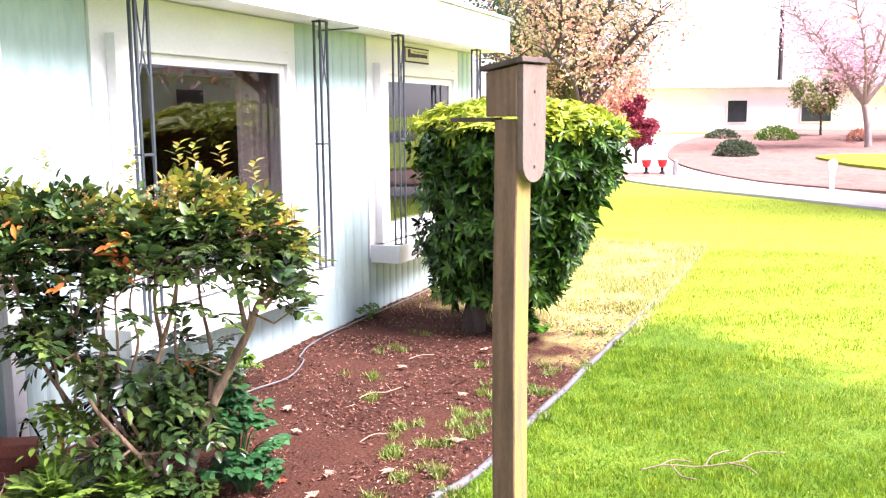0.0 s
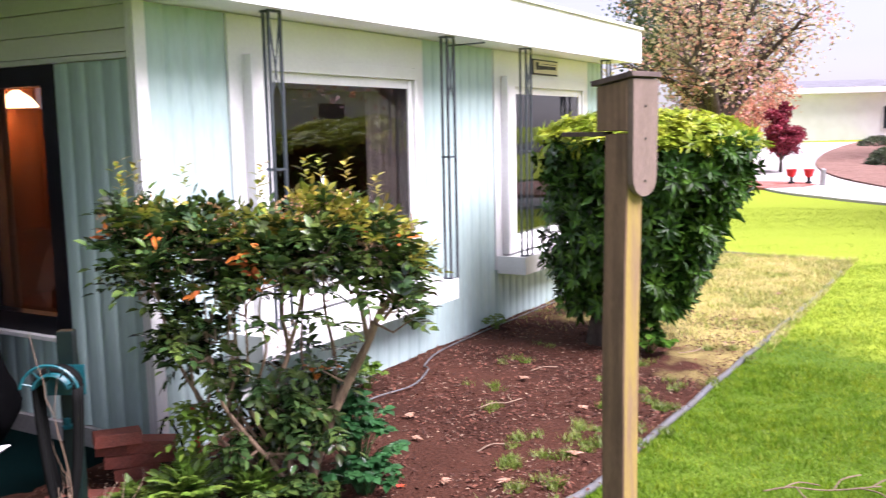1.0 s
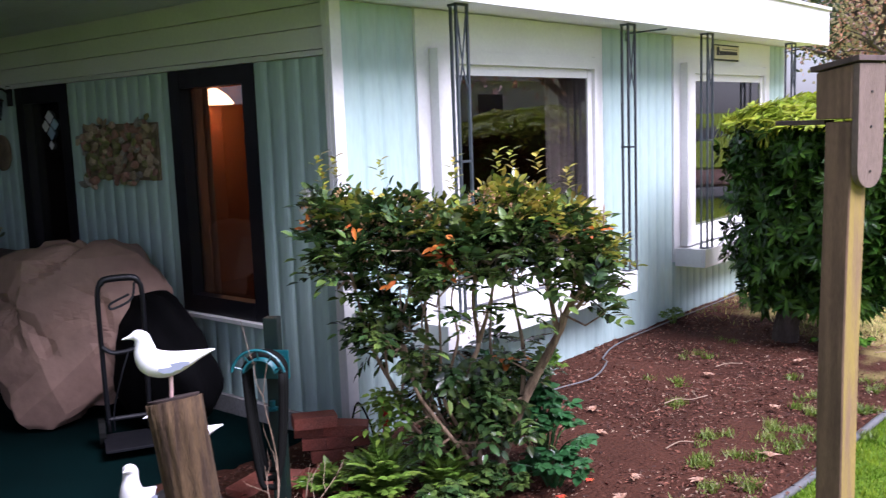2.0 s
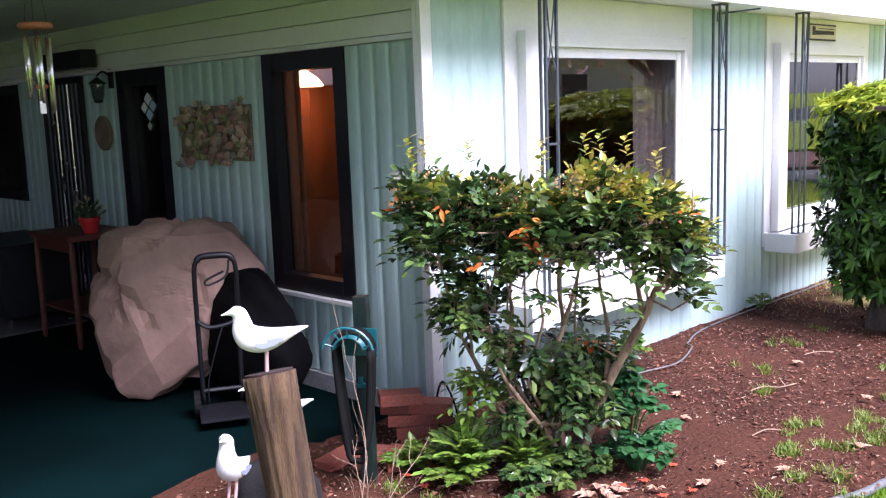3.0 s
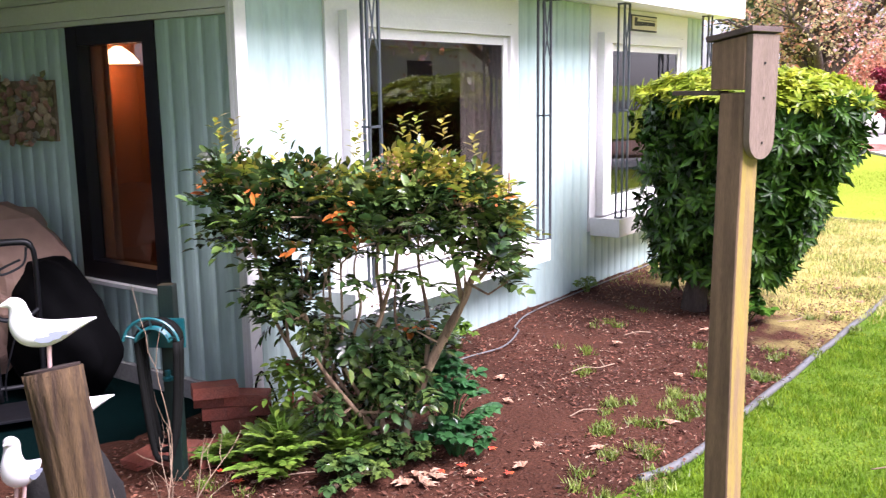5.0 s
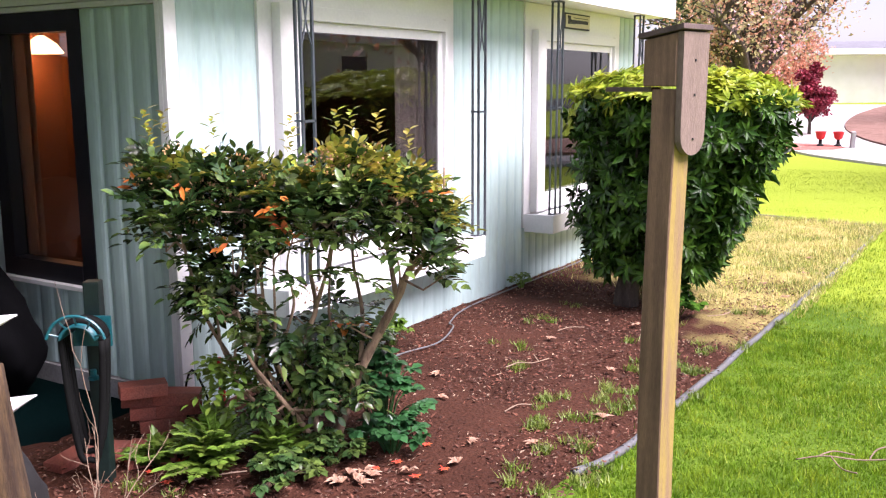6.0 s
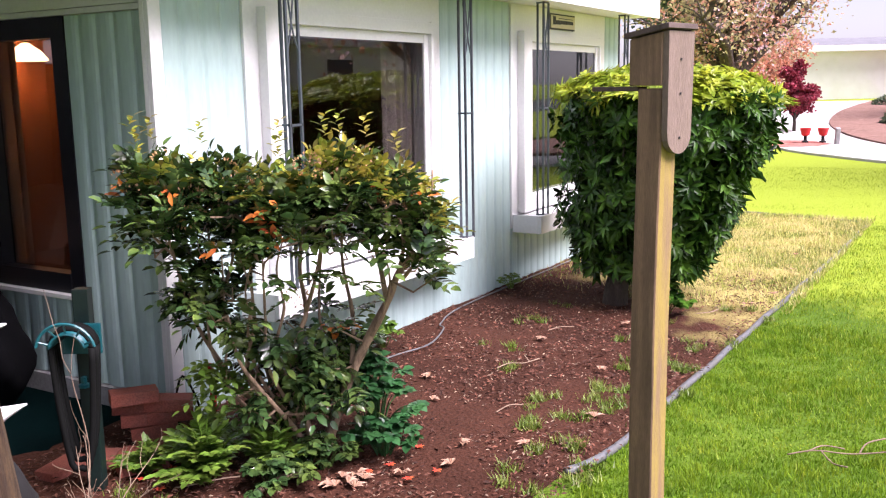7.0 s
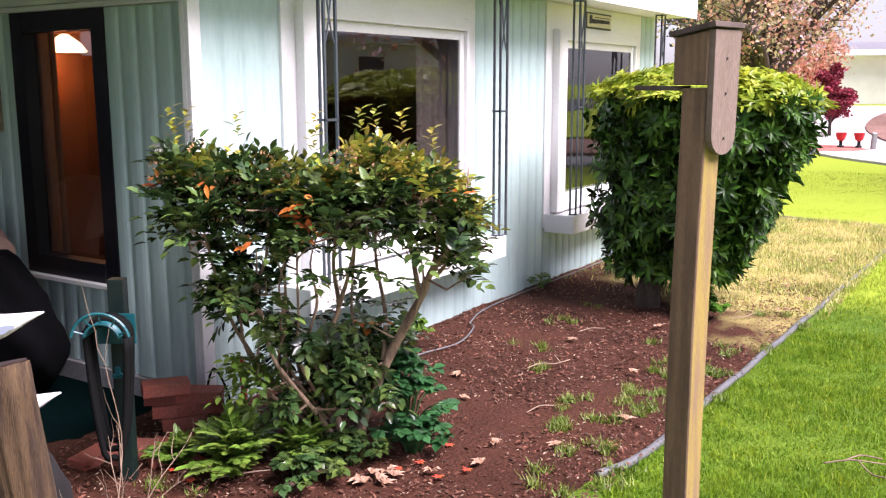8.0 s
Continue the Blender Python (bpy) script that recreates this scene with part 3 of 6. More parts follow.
tagged(part("wall_far", box(-4.6, -0.04, 7.2, 7.3, 0, 2.298), DARKSIDE), "added dark brown wall blocking light at the porch end", "wall", kind="structure")
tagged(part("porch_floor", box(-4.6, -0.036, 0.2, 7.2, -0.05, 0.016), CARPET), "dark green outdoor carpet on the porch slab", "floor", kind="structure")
MAT_GREY = material("grey_mat", (0.10, 0.095, 0.09), 0.95, 0, 3, 200, 0.2, 0.5)
tagged(part("door_mat", box(-1.0, -0.1, 3.9, 5.0, 0.017, 0.03, 0.004), MAT_GREY), "flat grey mat on the porch carpet", "mat")

# window sill of the tall porch window
part("sill", box(-0.06, -0.021, 0.60, 1.39, 0.55, 0.573, 0.004), WHITE, house)

# name plaque by the second window: plain border and bars
plaque = thing("wall_plaque", pose(4.43, -0.034, 2.096), "small framed black and cream name plaque on the wall", "sign")
CREAM = material("cream_enamel", (0.62, 0.56, 0.38), 0.4, 0, 8, 60, 0.06, 0.05)
part("frame", box(-0.26, 0.26, 0.0, 0.016, -0.065, 0.065, 0.003), BLACK, plaque)
part("face", box(-0.245, 0.245, -0.006, -0.001, -0.052, 0.052), CREAM, plaque)
for x0, x1, z0, z1 in ((-0.21, -0.16, -0.025, 0.042), (-0.15, -0.06, -0.022, 0.012), (-0.05, 0.05, -0.018, 0.012), (0.06, 0.20, -0.016, 0.012), (-0.10, 0.2, 0.025, 0.030)):
    part("mark", box(x0, x1, -0.010, -0.0065, z0, z1), BLACK, plaque)

# thin bracket under the soffit
tagged(part("soffit_bracket", tube([(2.75, -0.02, 2.12), (2.75, -0.02, 2.172), (2.75, -0.33, 2.178)], 0.006, 6), IRON), "thin dark wire bracket below the eave", "bracket")

# ---- wooden post with small box ----
nest = thing("nest_box_post", pose(-0.25, -2.388, -0.055, 0, 0, -14.4), "weathered square wooden post with a small nest box", "nest box post")
bm = box(-0.043, 0.043, -0.043, 0.043, -0.2, 1.62)
bmesh.ops.subdivide_edges(bm, edges=[e for e in bm.edges if abs(e.verts[0].co.z - e.verts[1].co.z) > 1], cuts=14)
for v in bm.verts:
    v.co.x += 0.004 * noise.noise(Vector((v.co.z * 1.7, 0, v.co.x * 9)))
    v.co.y += 0.006 * math.sin(v.co.z * 2.6) + 0.003 * noise.noise(Vector((v.co.z * 2, 4, v.co.y * 9)))
bmesh.ops.bevel(bm, geom=[e for e in bm.edges if len(e.link_faces) == 2 and e.calc_face_angle(0) > 1], offset=0.004, segments=1, affect="EDGES")
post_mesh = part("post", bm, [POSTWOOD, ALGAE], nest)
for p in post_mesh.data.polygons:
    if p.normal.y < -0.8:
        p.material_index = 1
# board with a rounded foot on the side of the post
bm = bmesh.new()
w, top, foot = 0.066, 1.785, 1.425
outline = [(-0.046, top), (2 * w - 0.046 + 0.008, top), (2 * w - 0.046, foot + w)] + [(w - 0.046 + w * math.cos(a), foot + w * 0.9 + w * 0.9 * math.sin(a)) for a in (-math.pi * k / 10 for k in range(1, 10))] + [(-0.046, foot + w)]
face = bm.faces.new([bm.verts.new((x, -0.050, z)) for x, z in outline])
got = bmesh.ops.extrude_face_region(bm, geom=[face])["geom"]
bmesh.ops.translate(bm, verts=[g for g in got if isinstance(g, bmesh.types.BMVert)], vec=(0, -0.020, 0))
part("side_board", bm, GREYWOOD, nest, "grey board with a rounded lower end")
bm = bmesh.new()
v = [bm.verts.new(p) for p in ((-0.05, -0.049, 1.628), (0.088, -0.049, 1.628), (0.088, 0.064, 1.628), (-0.05, 0.064, 1.628), (-0.05, -0.049, 1.783), (0.088, -0.049, 1.783), (0.088, 0.064, 1.764), (-0.05, 0.064, 1.764))]
for q in ((0, 3, 2, 1), (4, 5, 6, 7), (0, 1, 5, 4), (1, 2, 6, 5), (2, 3, 7, 6), (3, 0, 4, 7)):
    bm.faces.new([v[i] for i in q])
bmesh.ops.bevel(bm, geom=bm.edges[:], offset=0.003, segments=1, affect="EDGES")
part("nest_box", bm, POSTWOOD, nest)
part("perch_board", box(-0.03, 0.02, 0.046, 0.215, 1.612, 1.626, 0.002), LIDWOOD, nest)
part("lid", box(-0.062, 0.10, -0.078, 0.078, -0.008, 0.008, 0.002, m=pose(0, 0, 1.787, -9.5, 0, 0)), LIDWOOD, nest, "dark weathered flat lid")
for z in (1.70, 1.60, 1.47):
    part("nail", box(0.016, 0.023, -0.0725, -0.0705, z, z + 0.007), BLACK, nest)

# ---- piling and carved gulls ----
PX, PY = -1.527, -0.772
piling = thing("piling", pose(PX + 0.075, PY - 0.055, -0.035, 0, 0, 0), "short leaning round wooden piling stained dark at the top", "post")
bm = bmesh.new()
rings = []
for i in range(13):
    z = -0.1 + 0.91 * i / 12
    ring = []
    for k in range(72):
        a = 2 * math.pi * k / 72
        groove = 0.006 * noise.noise(Vector((math.cos(a) * 5, math.sin(a) * 5, z * 0.8))) + 0.003 * noise.noise(Vector((math.cos(a) * 14, math.sin(a) * 14, z * 2)))
        r = 0.081 + 0.008 * z + groove - 0.007 * max(0.0, 1 - 7 * abs(noise.noise(Vector((math.cos(a) * 6, math.sin(a) * 6, z * 0.5)))))
        ring.append(bm.verts.new((r * math.cos(a) - 0.075 * z / 0.8, r * math.sin(a) + 0.055 * z / 0.8, z + (0.022 * math.cos(a + 1.7) if i == 12 else 0))))
    rings.append(ring)
for a, b in zip(rings, rings[1:]):
    for k in range(72):
        bm.faces.new((a[k], a[(k + 1) % 72], b[(k + 1) % 72], b[k]))
bm.faces.new(rings[-1])
part("log", bm, PILEWOOD, piling, smooth=True)
bm = lathe([(0.001, 0.0), (0.079, 0.0), (0.080, 0.006), (0.001, 0.008)], 24)
bmesh.ops.transform(bm, matrix=pose(-0.076, 0.0557, 0.812, -13.9, 1.8, 0), verts=bm.verts)
part("end_grain", bm, material("stained_end_grain", (0.035, 0.02, 0.016), 0.9, 0, 14, 90, 0.4, 0.5), piling, "dark stained end grain")


def gull(m, label, leg=0.10, foot=True):
    """A carved gull: one mesh; x ahead to the beak."""
    bm = bmesh.new()
    # stations: x, centre z, half width, half height
    body = [(-0.150, 0.058, 0.004, 0.003), (-0.13, 0.054, 0.012, 0.008), (-0.095, 0.044, 0.024, 0.018), (-0.055, 0.032, 0.038, 0.031), (-0.015, 0.024, 0.047, 0.042), (0.03, 0.026, 0.050, 0.050), (0.065, 0.042, 0.044, 0.050),
            (0.078, 0.074, 0.034, 0.040), (0.080, 0.104, 0.028, 0.030), (0.086, 0.128, 0.027, 0.026), (0.103, 0.136, 0.023, 0.020), (0.117, 0.133, 0.012, 0.011), (0.130, 0.130, 0.006, 0.006), (0.146, 0.126, 0.002, 0.002)]
    tilt = [0, 0, 0, 0, 0, 0, 25, 60, 75, 60, 15, 0, 0, 0]
    rings = []
    lines = spline([(x, z, w) for x, z, w, h in body], 4), spline([(q[3], t / 100, 0) for q, t in zip(body, tilt)], 4)
    for (x, z, w), (h, t, _) in zip(*lines):
        w, h, t = max(w, 0.001), max(h, 0.001), t * 100
        ca, sa = math.cos(radians(t)), math.sin(radians(t))
        rings.append([bm.verts.new((x - math.sin(a) * h * sa, w * math.cos(a), z + math.sin(a) * h * ca)) for a in (2 * math.pi * k / 16 for k in range(16))])
    for a, b in zip(rings, rings[1:]):
        for k in range(16):
            f = bm.faces.new((a[k], a[(k + 1) % 16], b[(k + 1) % 16], b[k]))
            f.smooth = True
    bm.faces.new(rings[0]), bm.faces.new(rings[-1])
    # painted wings, thin carved plates on the flanks
    for s in (-1, 1):
        v = [(0.042, 0.012), (0.034, 0.028), (-0.03, 0.036), (-0.062, 0.034), (-0.058, 0.022), (-0.042, 0.020), (-0.034, 0.010), (-0.014, 0.008), (-0.002, 0.001), (0.026, 0.002)]
        lo = [bm.verts.new((x, s * (0.0515 - abs(x) * 0.09), z)) for x, z in v]
        hi = [bm.verts.new((x, s * (0.036 - abs(x) * 0.09), z)) for x, z in v]
        f = bm.faces.new(lo)
        f.material_index = 1
        for i in range(len(v)):
            bm.faces.new((lo[i], lo[(i + 1) % len(v)], hi[(i + 1) % len(v)], hi[i])).material_index = 1
    start = len(bm.faces)
    for y in (-0.014, 0.014):
        tube([(0.0, y, -0.01), (0.004, y, -leg)], 0.007, 8, bm)
    if foot:
        box(-0.03, 0.05, -0.028, 0.028, -leg - 0.004, -leg + 0.004, 0.002, bm)
    bm.faces.ensure_lookup_table()
    for f in bm.faces[start:]:
        f.material_index = 2
    g = part("carved_gull", bm, [GULLWHITE, GULLGREY, GULLLEG], smooth=True)
    g.data.set_sharp_from_angle(angle=radians(48))
    g.matrix_world = m
    return tagged(g, label, "ornament", "carved gulls")


gull(pose(PX - 0.005, PY + 0.0, 0.872, 0, 0, 148) @ Matrix.Diagonal((0.92, 0.9, 0.88, 1)), "white carved gull with pale grey wings standing on a piling", foot=False)
gull(pose(-1.405, -0.302, 0.265, 0, 0, 215) @ pose(0, 0, 0, 0, -18, 0), "white carved gull on two legs by the piling", leg=0.115)
gull(pose(-1.135, -0.215, 0.40, 0, 0, 150), "white carved gull with a grey-tipped tail behind the piling", leg=0.13)
ROCK = material("dark_stone", (0.007, 0.0065, 0.006), 0.9, 0, 8, 60, 0.3, 0.6)


def stone(name, m, r, mat, label, category="stone", seed=0, flat=0.6):
    bm = bmesh.new()
    bmesh.ops.create_icosphere(bm, subdivisions=3, radius=r)
    for v in bm.verts:
        v.co *= 1 + 0.28 * noise.noise(v.co / r * 1.1 + Vector((seed, 0, 0)))
        v.co.z *= flat
    o = part(name, bm, mat, None, smooth=True)
    o.matrix_world = m
    return tagged(o, label, category)


stone("stone", pose(-1.405, -0.302, 0.05), 0.13, ROCK, "rough dark stone carrying a carved gull", seed=2, flat=0.75)
stone("stone", pose(-1.135, -0.215, 0.09), 0.17, ROCK, "dark upright stone carrying a carved gull", seed=7, flat=1.05)

# ---- hose post ----
hose_post = thing("hose_post", pose(-0.73, -0.29, 0.04, 0, 0, -58), "dark green hose post with a teal plastic hanger", "hose hanger")
part("post", box(-0.03, 0.03, -0.03, 0.03, -0.1, 0.80, 0.006), DARKGREEN, hose_post)
bm = bmesh.new()
arc = [radians(12 + 156 * k / 14) for k in range(15)]
outer = []
for k, a in enumerate(arc):
    for y in (-0.045, -0.20):
        for r in (0.072, 0.064):
            outer.append(bm.verts.new((r * math.cos(a), y, 0.60 + r * math.sin(a))))
for k in range(14):
    q, n = outer[4 * k:4 * k + 4], outer[4 * k + 4:4 * k + 8]
    for i, j in ((0, 2), (2, 3), (3, 1), (1, 0)):
        bm.faces.new((q[i], q[j], n[j], n[i]))
bm.faces.new([outer[i] for i in (0, 1, 3, 2)]), bm.faces.new([outer[-4:][i] for i in (0, 2, 3, 1)])
part("saddle", bm, TEAL, hose_post, "teal plastic hose saddle", True)
part("saddle_back", box(-0.075, 0.075, -0.044, -0.0305, 0.55, 0.67, 0.004), TEAL, hose_post)
part("front_hoop", tube([(0.11 * math.cos(a), -0.205, 0.60 + 0.11 * math.sin(a)) for a in arc], 0.006, 6), TEAL, hose_post)
for a in arc[1::3]:
    part("rib", tube([(0.07 * math.cos(a), -0.19, 0.60 + 0.07 * math.sin(a)), (0.109 * math.cos(a), -0.205, 0.60 + 0.109 * math.sin(a))], 0.004, 6), TEAL, hose_post)
part("tap", lathe([(0.02, 0), (0.022, 0.012), (0.012, 0.016), (0.012, 0.04)], 10, None, (0.0, -0.055, 0.42)), TEAL, hose_post)
hose = thing("garden_hose", pose(-0.73, -0.29, 0.04, 0, 0, -58), "black rubber garden hose coiled over a hanger", "hose")
for k in range(3):
    y, drop = -0.09 - 0.03 * k, 0.40 + 0.025 * ((k * 7) % 3)
    r = 0.076 + 0.004 * (k % 2)
    loop = [(r * math.cos(a), y, 0.60 + r * math.sin(a)) for a in (radians(4 + 172 * i / 10) for i in range(11))]
    loop += [(-r * 0.8, y - 0.005, 0.60 - drop * 0.5), (-0.035, y, 0.60 - drop), (0, y + 0.004, 0.58 - drop), (0.035, y, 0.60 - drop), (r * 0.8, y + 0.005, 0.60 - drop * 0.5)]
    part("coil", tube(spline(loop + [loop[0]], 3), 0.0125, 8), HOSE, hose, smooth=True)

# ---- bricks by the corner ----
brick_mesh = None
brick_rng = random.Random(5)
for n_, (x, y, z, yaw) in enumerate(((-0.30, -0.09, 0.277, -33), (-0.17, -0.16, 0.219, -52), (-0.26, -0.05, 0.219, -40), (-0.16, -0.15, 0.161, -38), (-0.24, -0.08, 0.161, -42), (-0.21, -0.10, 0.103, -38), (-0.20, -0.11, 0.045, -36), (-0.36, -0.20, 0.045, -60), (-0.50, -0.10, 0.043, 20), (-0.44, -0.28, 0.042, -30), (-0.62, 0.0, 0.043, 10))):
    if brick_mesh is None:
        b_ob = part("brick", box(-0.1, 0.1, -0.048, 0.048, -0.028, 0.028, 0.005), BRICK)
        brick_mesh = b_ob.data
    else:
        b_ob = new("brick", brick_mesh)
    b_ob.matrix_world = pose(x - 0.09, y - 0.04, z, brick_rng.uniform(-3, 3), brick_rng.uniform(-3, 3), yaw)
    tagged(b_ob, "loose worn red brick beside the house corner", "brick", "loose bricks")
UPIPE = thing("standpipe", pose(0.06, -0.14, 0), "short red-handled pipe with black cable beside the wall", "pipe")
part("pipe", tube([(0, 0, 0), (0.01, 0, 0.16), (0.0, 0.01, 0.3)], 0.016, 8), TERRA, UPIPE)
part("cable", tube(spline([(-0.16, 0.05, 0.02), (-0.19, 0.04, 0.16), (-0.13, 0.05, 0.27), (-0.06, 0.04, 0.14), (-0.05, 0.02, 0.02)], 5), 0.006, 6), HOSE, UPIPE)

# ---- covered grill ----
grill = thing("grill_cover", pose(-0.53, 1.68, 0.016, 0, 0, -36), "bulky grill under a creased tan canvas cover", "covered grill")
# the cloth hangs in flat, taut facets from the lid and handles beneath, then folds
LEVELS = [(0.012, -0.31, 0.02, 0.30), (0.10, -0.40, 0.22, 0.38), (0.28, -0.43, 0.46, 0.40), (0.52, -0.48, 0.58, 0.40), (0.72, -0.47, 0.54, 0.37), (0.93, -0.38, 0.40, 0.28), (1.0, -0.24, 0.26, 0.16)]
gr = random.Random(5)
hull = bmesh.new()
for z, x0, x1, d in LEVELS:
    turn = gr.uniform(0, 6.28)
    for k in range(7):
        a = turn + 2 * math.pi * (k + gr.uniform(-0.3, 0.3)) / 7
        ca, sa = math.cos(a), math.sin(a)
        sq = (abs(ca) ** 3 + abs(sa) ** 3) ** (-1 / 3)
        hull.verts.new(((x0 + x1) / 2 + ca * sq * (x1 - x0) / 2 * gr.uniform(0.9, 1.02), sa * sq * d * gr.uniform(0.86, 1.02), z + gr.uniform(-0.02, 0.02) * (z > 0.05)))
made = bmesh.ops.convex_hull(hull, input=hull.verts)
bmesh.ops.delete(hull, geom=list({v for v in made["geom_interior"] + made["geom_unused"] if isinstance(v, bmesh.types.BMVert)}), context="VERTS")
bmesh.ops.triangulate(hull, faces=hull.faces)
bmesh.ops.subdivide_edges(hull, edges=hull.edges, cuts=9, use_grid_fill=True)
bmesh.ops.smooth_vert(hull, verts=hull.verts, factor=0.25, use_axis_x=True, use_axis_y=True, use_axis_z=True)
hull.normal_update()
FOLDS = [(0.8, 0.3, 0.55, 0.1, 0.33, 0.055), (0.7, -0.4, -0.6, 0.37, 0.29, 0.055), (-0.4, 0.7, 1.0, 0.2, 0.27, 0.03), (1.0, 0.2, 0.1, 0.2, 0.24, 0.04)]
moves = []
for v in hull.verts:
    p, off = v.co, 0.0
    for fx, fy, fz, shift, wave, deep in FOLDS:
        t_ = (p.x * fx + p.y * fy + p.z * fz + shift + 0.10 * noise.noise(p * 3)) / wave
        off -= deep * max(0.0, 1 - abs((t_ % 1.0) - 0.5) * 5) * max(0.0, 0.35 + noise.noise(p * 2.3 + Vector((shift * 9, 0, 0))) * 1.6)
    moves.append((v, v.normal * off))
for v, m_ in moves:
    v.co += m_
part("cover", hull, TAN, grill, smooth=True)
grill.children[0].data.set_sharp_from_angle(angle=radians(11))

# ---- black tubular hand cart ----
cart = thing("hand_cart", pose(-0.70, 0.91, 0.016, 0, 0, -28), "folding cart with a black tubular frame", "hand cart")
for x in (-0.105, 0.105):
    part("upright", tube(spline([(x * 0.95, 0.10, 0.08), (x, 0.05, 0.5), (x, 0.0, 0.80), (x * 0.85, -0.01, 0.865)], 5), 0.0125, 8), BLACK, cart, smooth=True)
part("handle", tube(spline([(-0.09, -0.01, 0.862), (-0.06, -0.01, 0.885), (0.06, -0.01, 0.885), (0.09, -0.01, 0.862)], 5), 0.017, 8), BLACK, cart, "padded black grip", True)
part("cross_bar", tube(spline([(-0.104, 0.035, 0.54), (-0.05, 0.03, 0.505), (0.05, 0.03, 0.515), (0.104, 0.035, 0.545)], 5), 0.012, 8), BLACK, cart)
part("cross_bar", tube([(-0.1, 0.09, 0.15), (0.1, 0.09, 0.15)], 0.012, 8), BLACK, cart)
part("hook_strap", tube(spline([(0.07, -0.02, 0.86), (0.05, -0.03, 0.78), (-0.04, -0.035, 0.74), (-0.05, -0.035, 0.765), (0.04, -0.035, 0.805)], 5), 0.006, 6), BLACK, cart)
part("cable", tube(spline([(0.02, 0.02, 0.51), (-0.02, 0.01, 0.40), (-0.07, 0.03, 0.22), (-0.075, 0.05, 0.1)], 5), 0.004, 6), BLACK, cart)
part("platform", box(-0.13, 0.13, -0.16, 0.12, 0.05, 0.065, 0.003), BLACK, cart)
for x in (-0.135, 0.135):
    part("wheel", tube([(x - 0.016, 0.12, 0.075), (x + 0.016, 0.12, 0.075)], 0.075, 18), HOSE, cart)
# slumped black mass, added to fill the dark area beside the wall
bag = thing("black_bag", pose(-0.36, 1.12, 0.016), "large slumped black mass filling a dark area by the porch wall", "bag")
bm = bmesh.new()
bmesh.ops.create_icosphere(bm, subdivisions=4, radius=1)
for v in bm.verts:
    c = v.co.copy()
    k = 1 + 0.16 * noise.noise(c * 1.8) + 0.10 * (1 - abs(noise.noise(c * 3.5))) - 0.06
    tall = 0.36 + 0.09 * c.y
    v.co = Vector((c.x * 0.20 * k, c.y * 0.40 * k, max(0.0, tall * (0.97 + c.z * k))))
MASSBLACK = material("mass_black", (0.002, 0.002, 0.0025), 0.95, 0, 8, 90, 0.2, 0.2, spec=0.1)
part("bag", bm, MASSBLACK, bag, smooth=True)

# ---- things on the porch wall ----
art = thing("wall_art", pose(-0.014, 1.92, 1.50), "rough wall collage of shells, bark and dried plants", "wall art")
ARTBACK = material("art_board", (0.20, 0.15, 0.10), 0.9, 0, 8, 60, 0.3, 0.4)
PIECES = [material("shell_piece_%s" % n_, c, 0.7, 0, 14, 90, 0.25, 0.4, per_piece=0.3) for n_, c in (("buff", (0.40, 0.30, 0.21)), ("rose", (0.36, 0.19, 0.15)), ("moss", (0.22, 0.22, 0.09)), ("grey", (0.30, 0.27, 0.24)))]
part("board", box(-0.02, 0.0, -0.41, 0.41, -0.17, 0.17, 0.004), ARTBACK, art)
art_rng = random.Random(11)
piece_meshes = []
for n_ in range(4):
    bm = bmesh.new()
    bmesh.ops.create_icosphere(bm, subdivisions=1, radius=1)
    for v in bm.verts:
        v.co *= 1 + 0.4 * noise.noise(v.co * 1.5 + Vector((n_ * 3.0, 0, 0)))
    o = part("shell", bm, PIECES[n_], art)
    piece_meshes.append(o.data)
    o.location, o.scale = (-0.03, -0.3 + 0.2 * n_, 0.1), (0.02, 0.05, 0.04)
for n_ in range(150):
    o = new("shell", piece_meshes[art_rng.choice((0, 0, 1, 1, 2, 3))])
    o.parent = art
    u, w_ = art_rng.uniform(-0.43, 0.43), art_rng.uniform(-0.19, 0.18)
    o.location = (-0.028 - 0.02 * art_rng.random(), u, w_ + 0.03 * math.sin(u * 14))
    o.rotation_euler = (art_rng.uniform(0, 6), art_rng.uniform(-0.5, 0.5), art_rng.uniform(-0.5, 0.5))
    o.scale = (art_rng.uniform(0.012, 0.025), art_rng.uniform(0.02, 0.05), art_rng.uniform(0.015, 0.035))

disc = thing("wall_disc", pose(-0.02, 3.46, 1.507), "round brown wooden plaque on the porch wall", "wall ornament")
bm = lathe([(0.001, 0), (0.10, 0.0), (0.128, 0.006), (0.13, 0.02), (0.118, 0.03), (0.112, 0.022), (0.001, 0.024)], 28)
bmesh.ops.transform(bm, matrix=pose(0, 0, 0, 0, -90, 0), verts=bm.verts)
part("plaque", bm, ARTBACK, disc, smooth=False)

lantern = thing("wall_lantern", pose(-0.02, 3.29, 1.85), "black iron wall lantern with glass", "wall lamp")
part("arm", tube(spline([(0, 0, 0.06), (-0.06, 0, 0.10), (-0.11, 0, 0.07)], 5), 0.008, 6), BLACK, lantern)
part("wall_plate", box(-0.012, 0.004, -0.03, 0.03, -0.02, 0.12, 0.004), BLACK, lantern)
part("cap", lathe([(0.008, 0.06), (0.02, 0.05), (0.06, 0.02), (0.062, 0.012), (0.02, 0.012)], 12, None, (-0.11, 0, 0)), BLACK, lantern)
part("glass_shade", lathe([(0.05, 0.01), (0.042, -0.08), (0.03, -0.10)], 12, None, (-0.11, 0, 0)), GLASS, lantern)
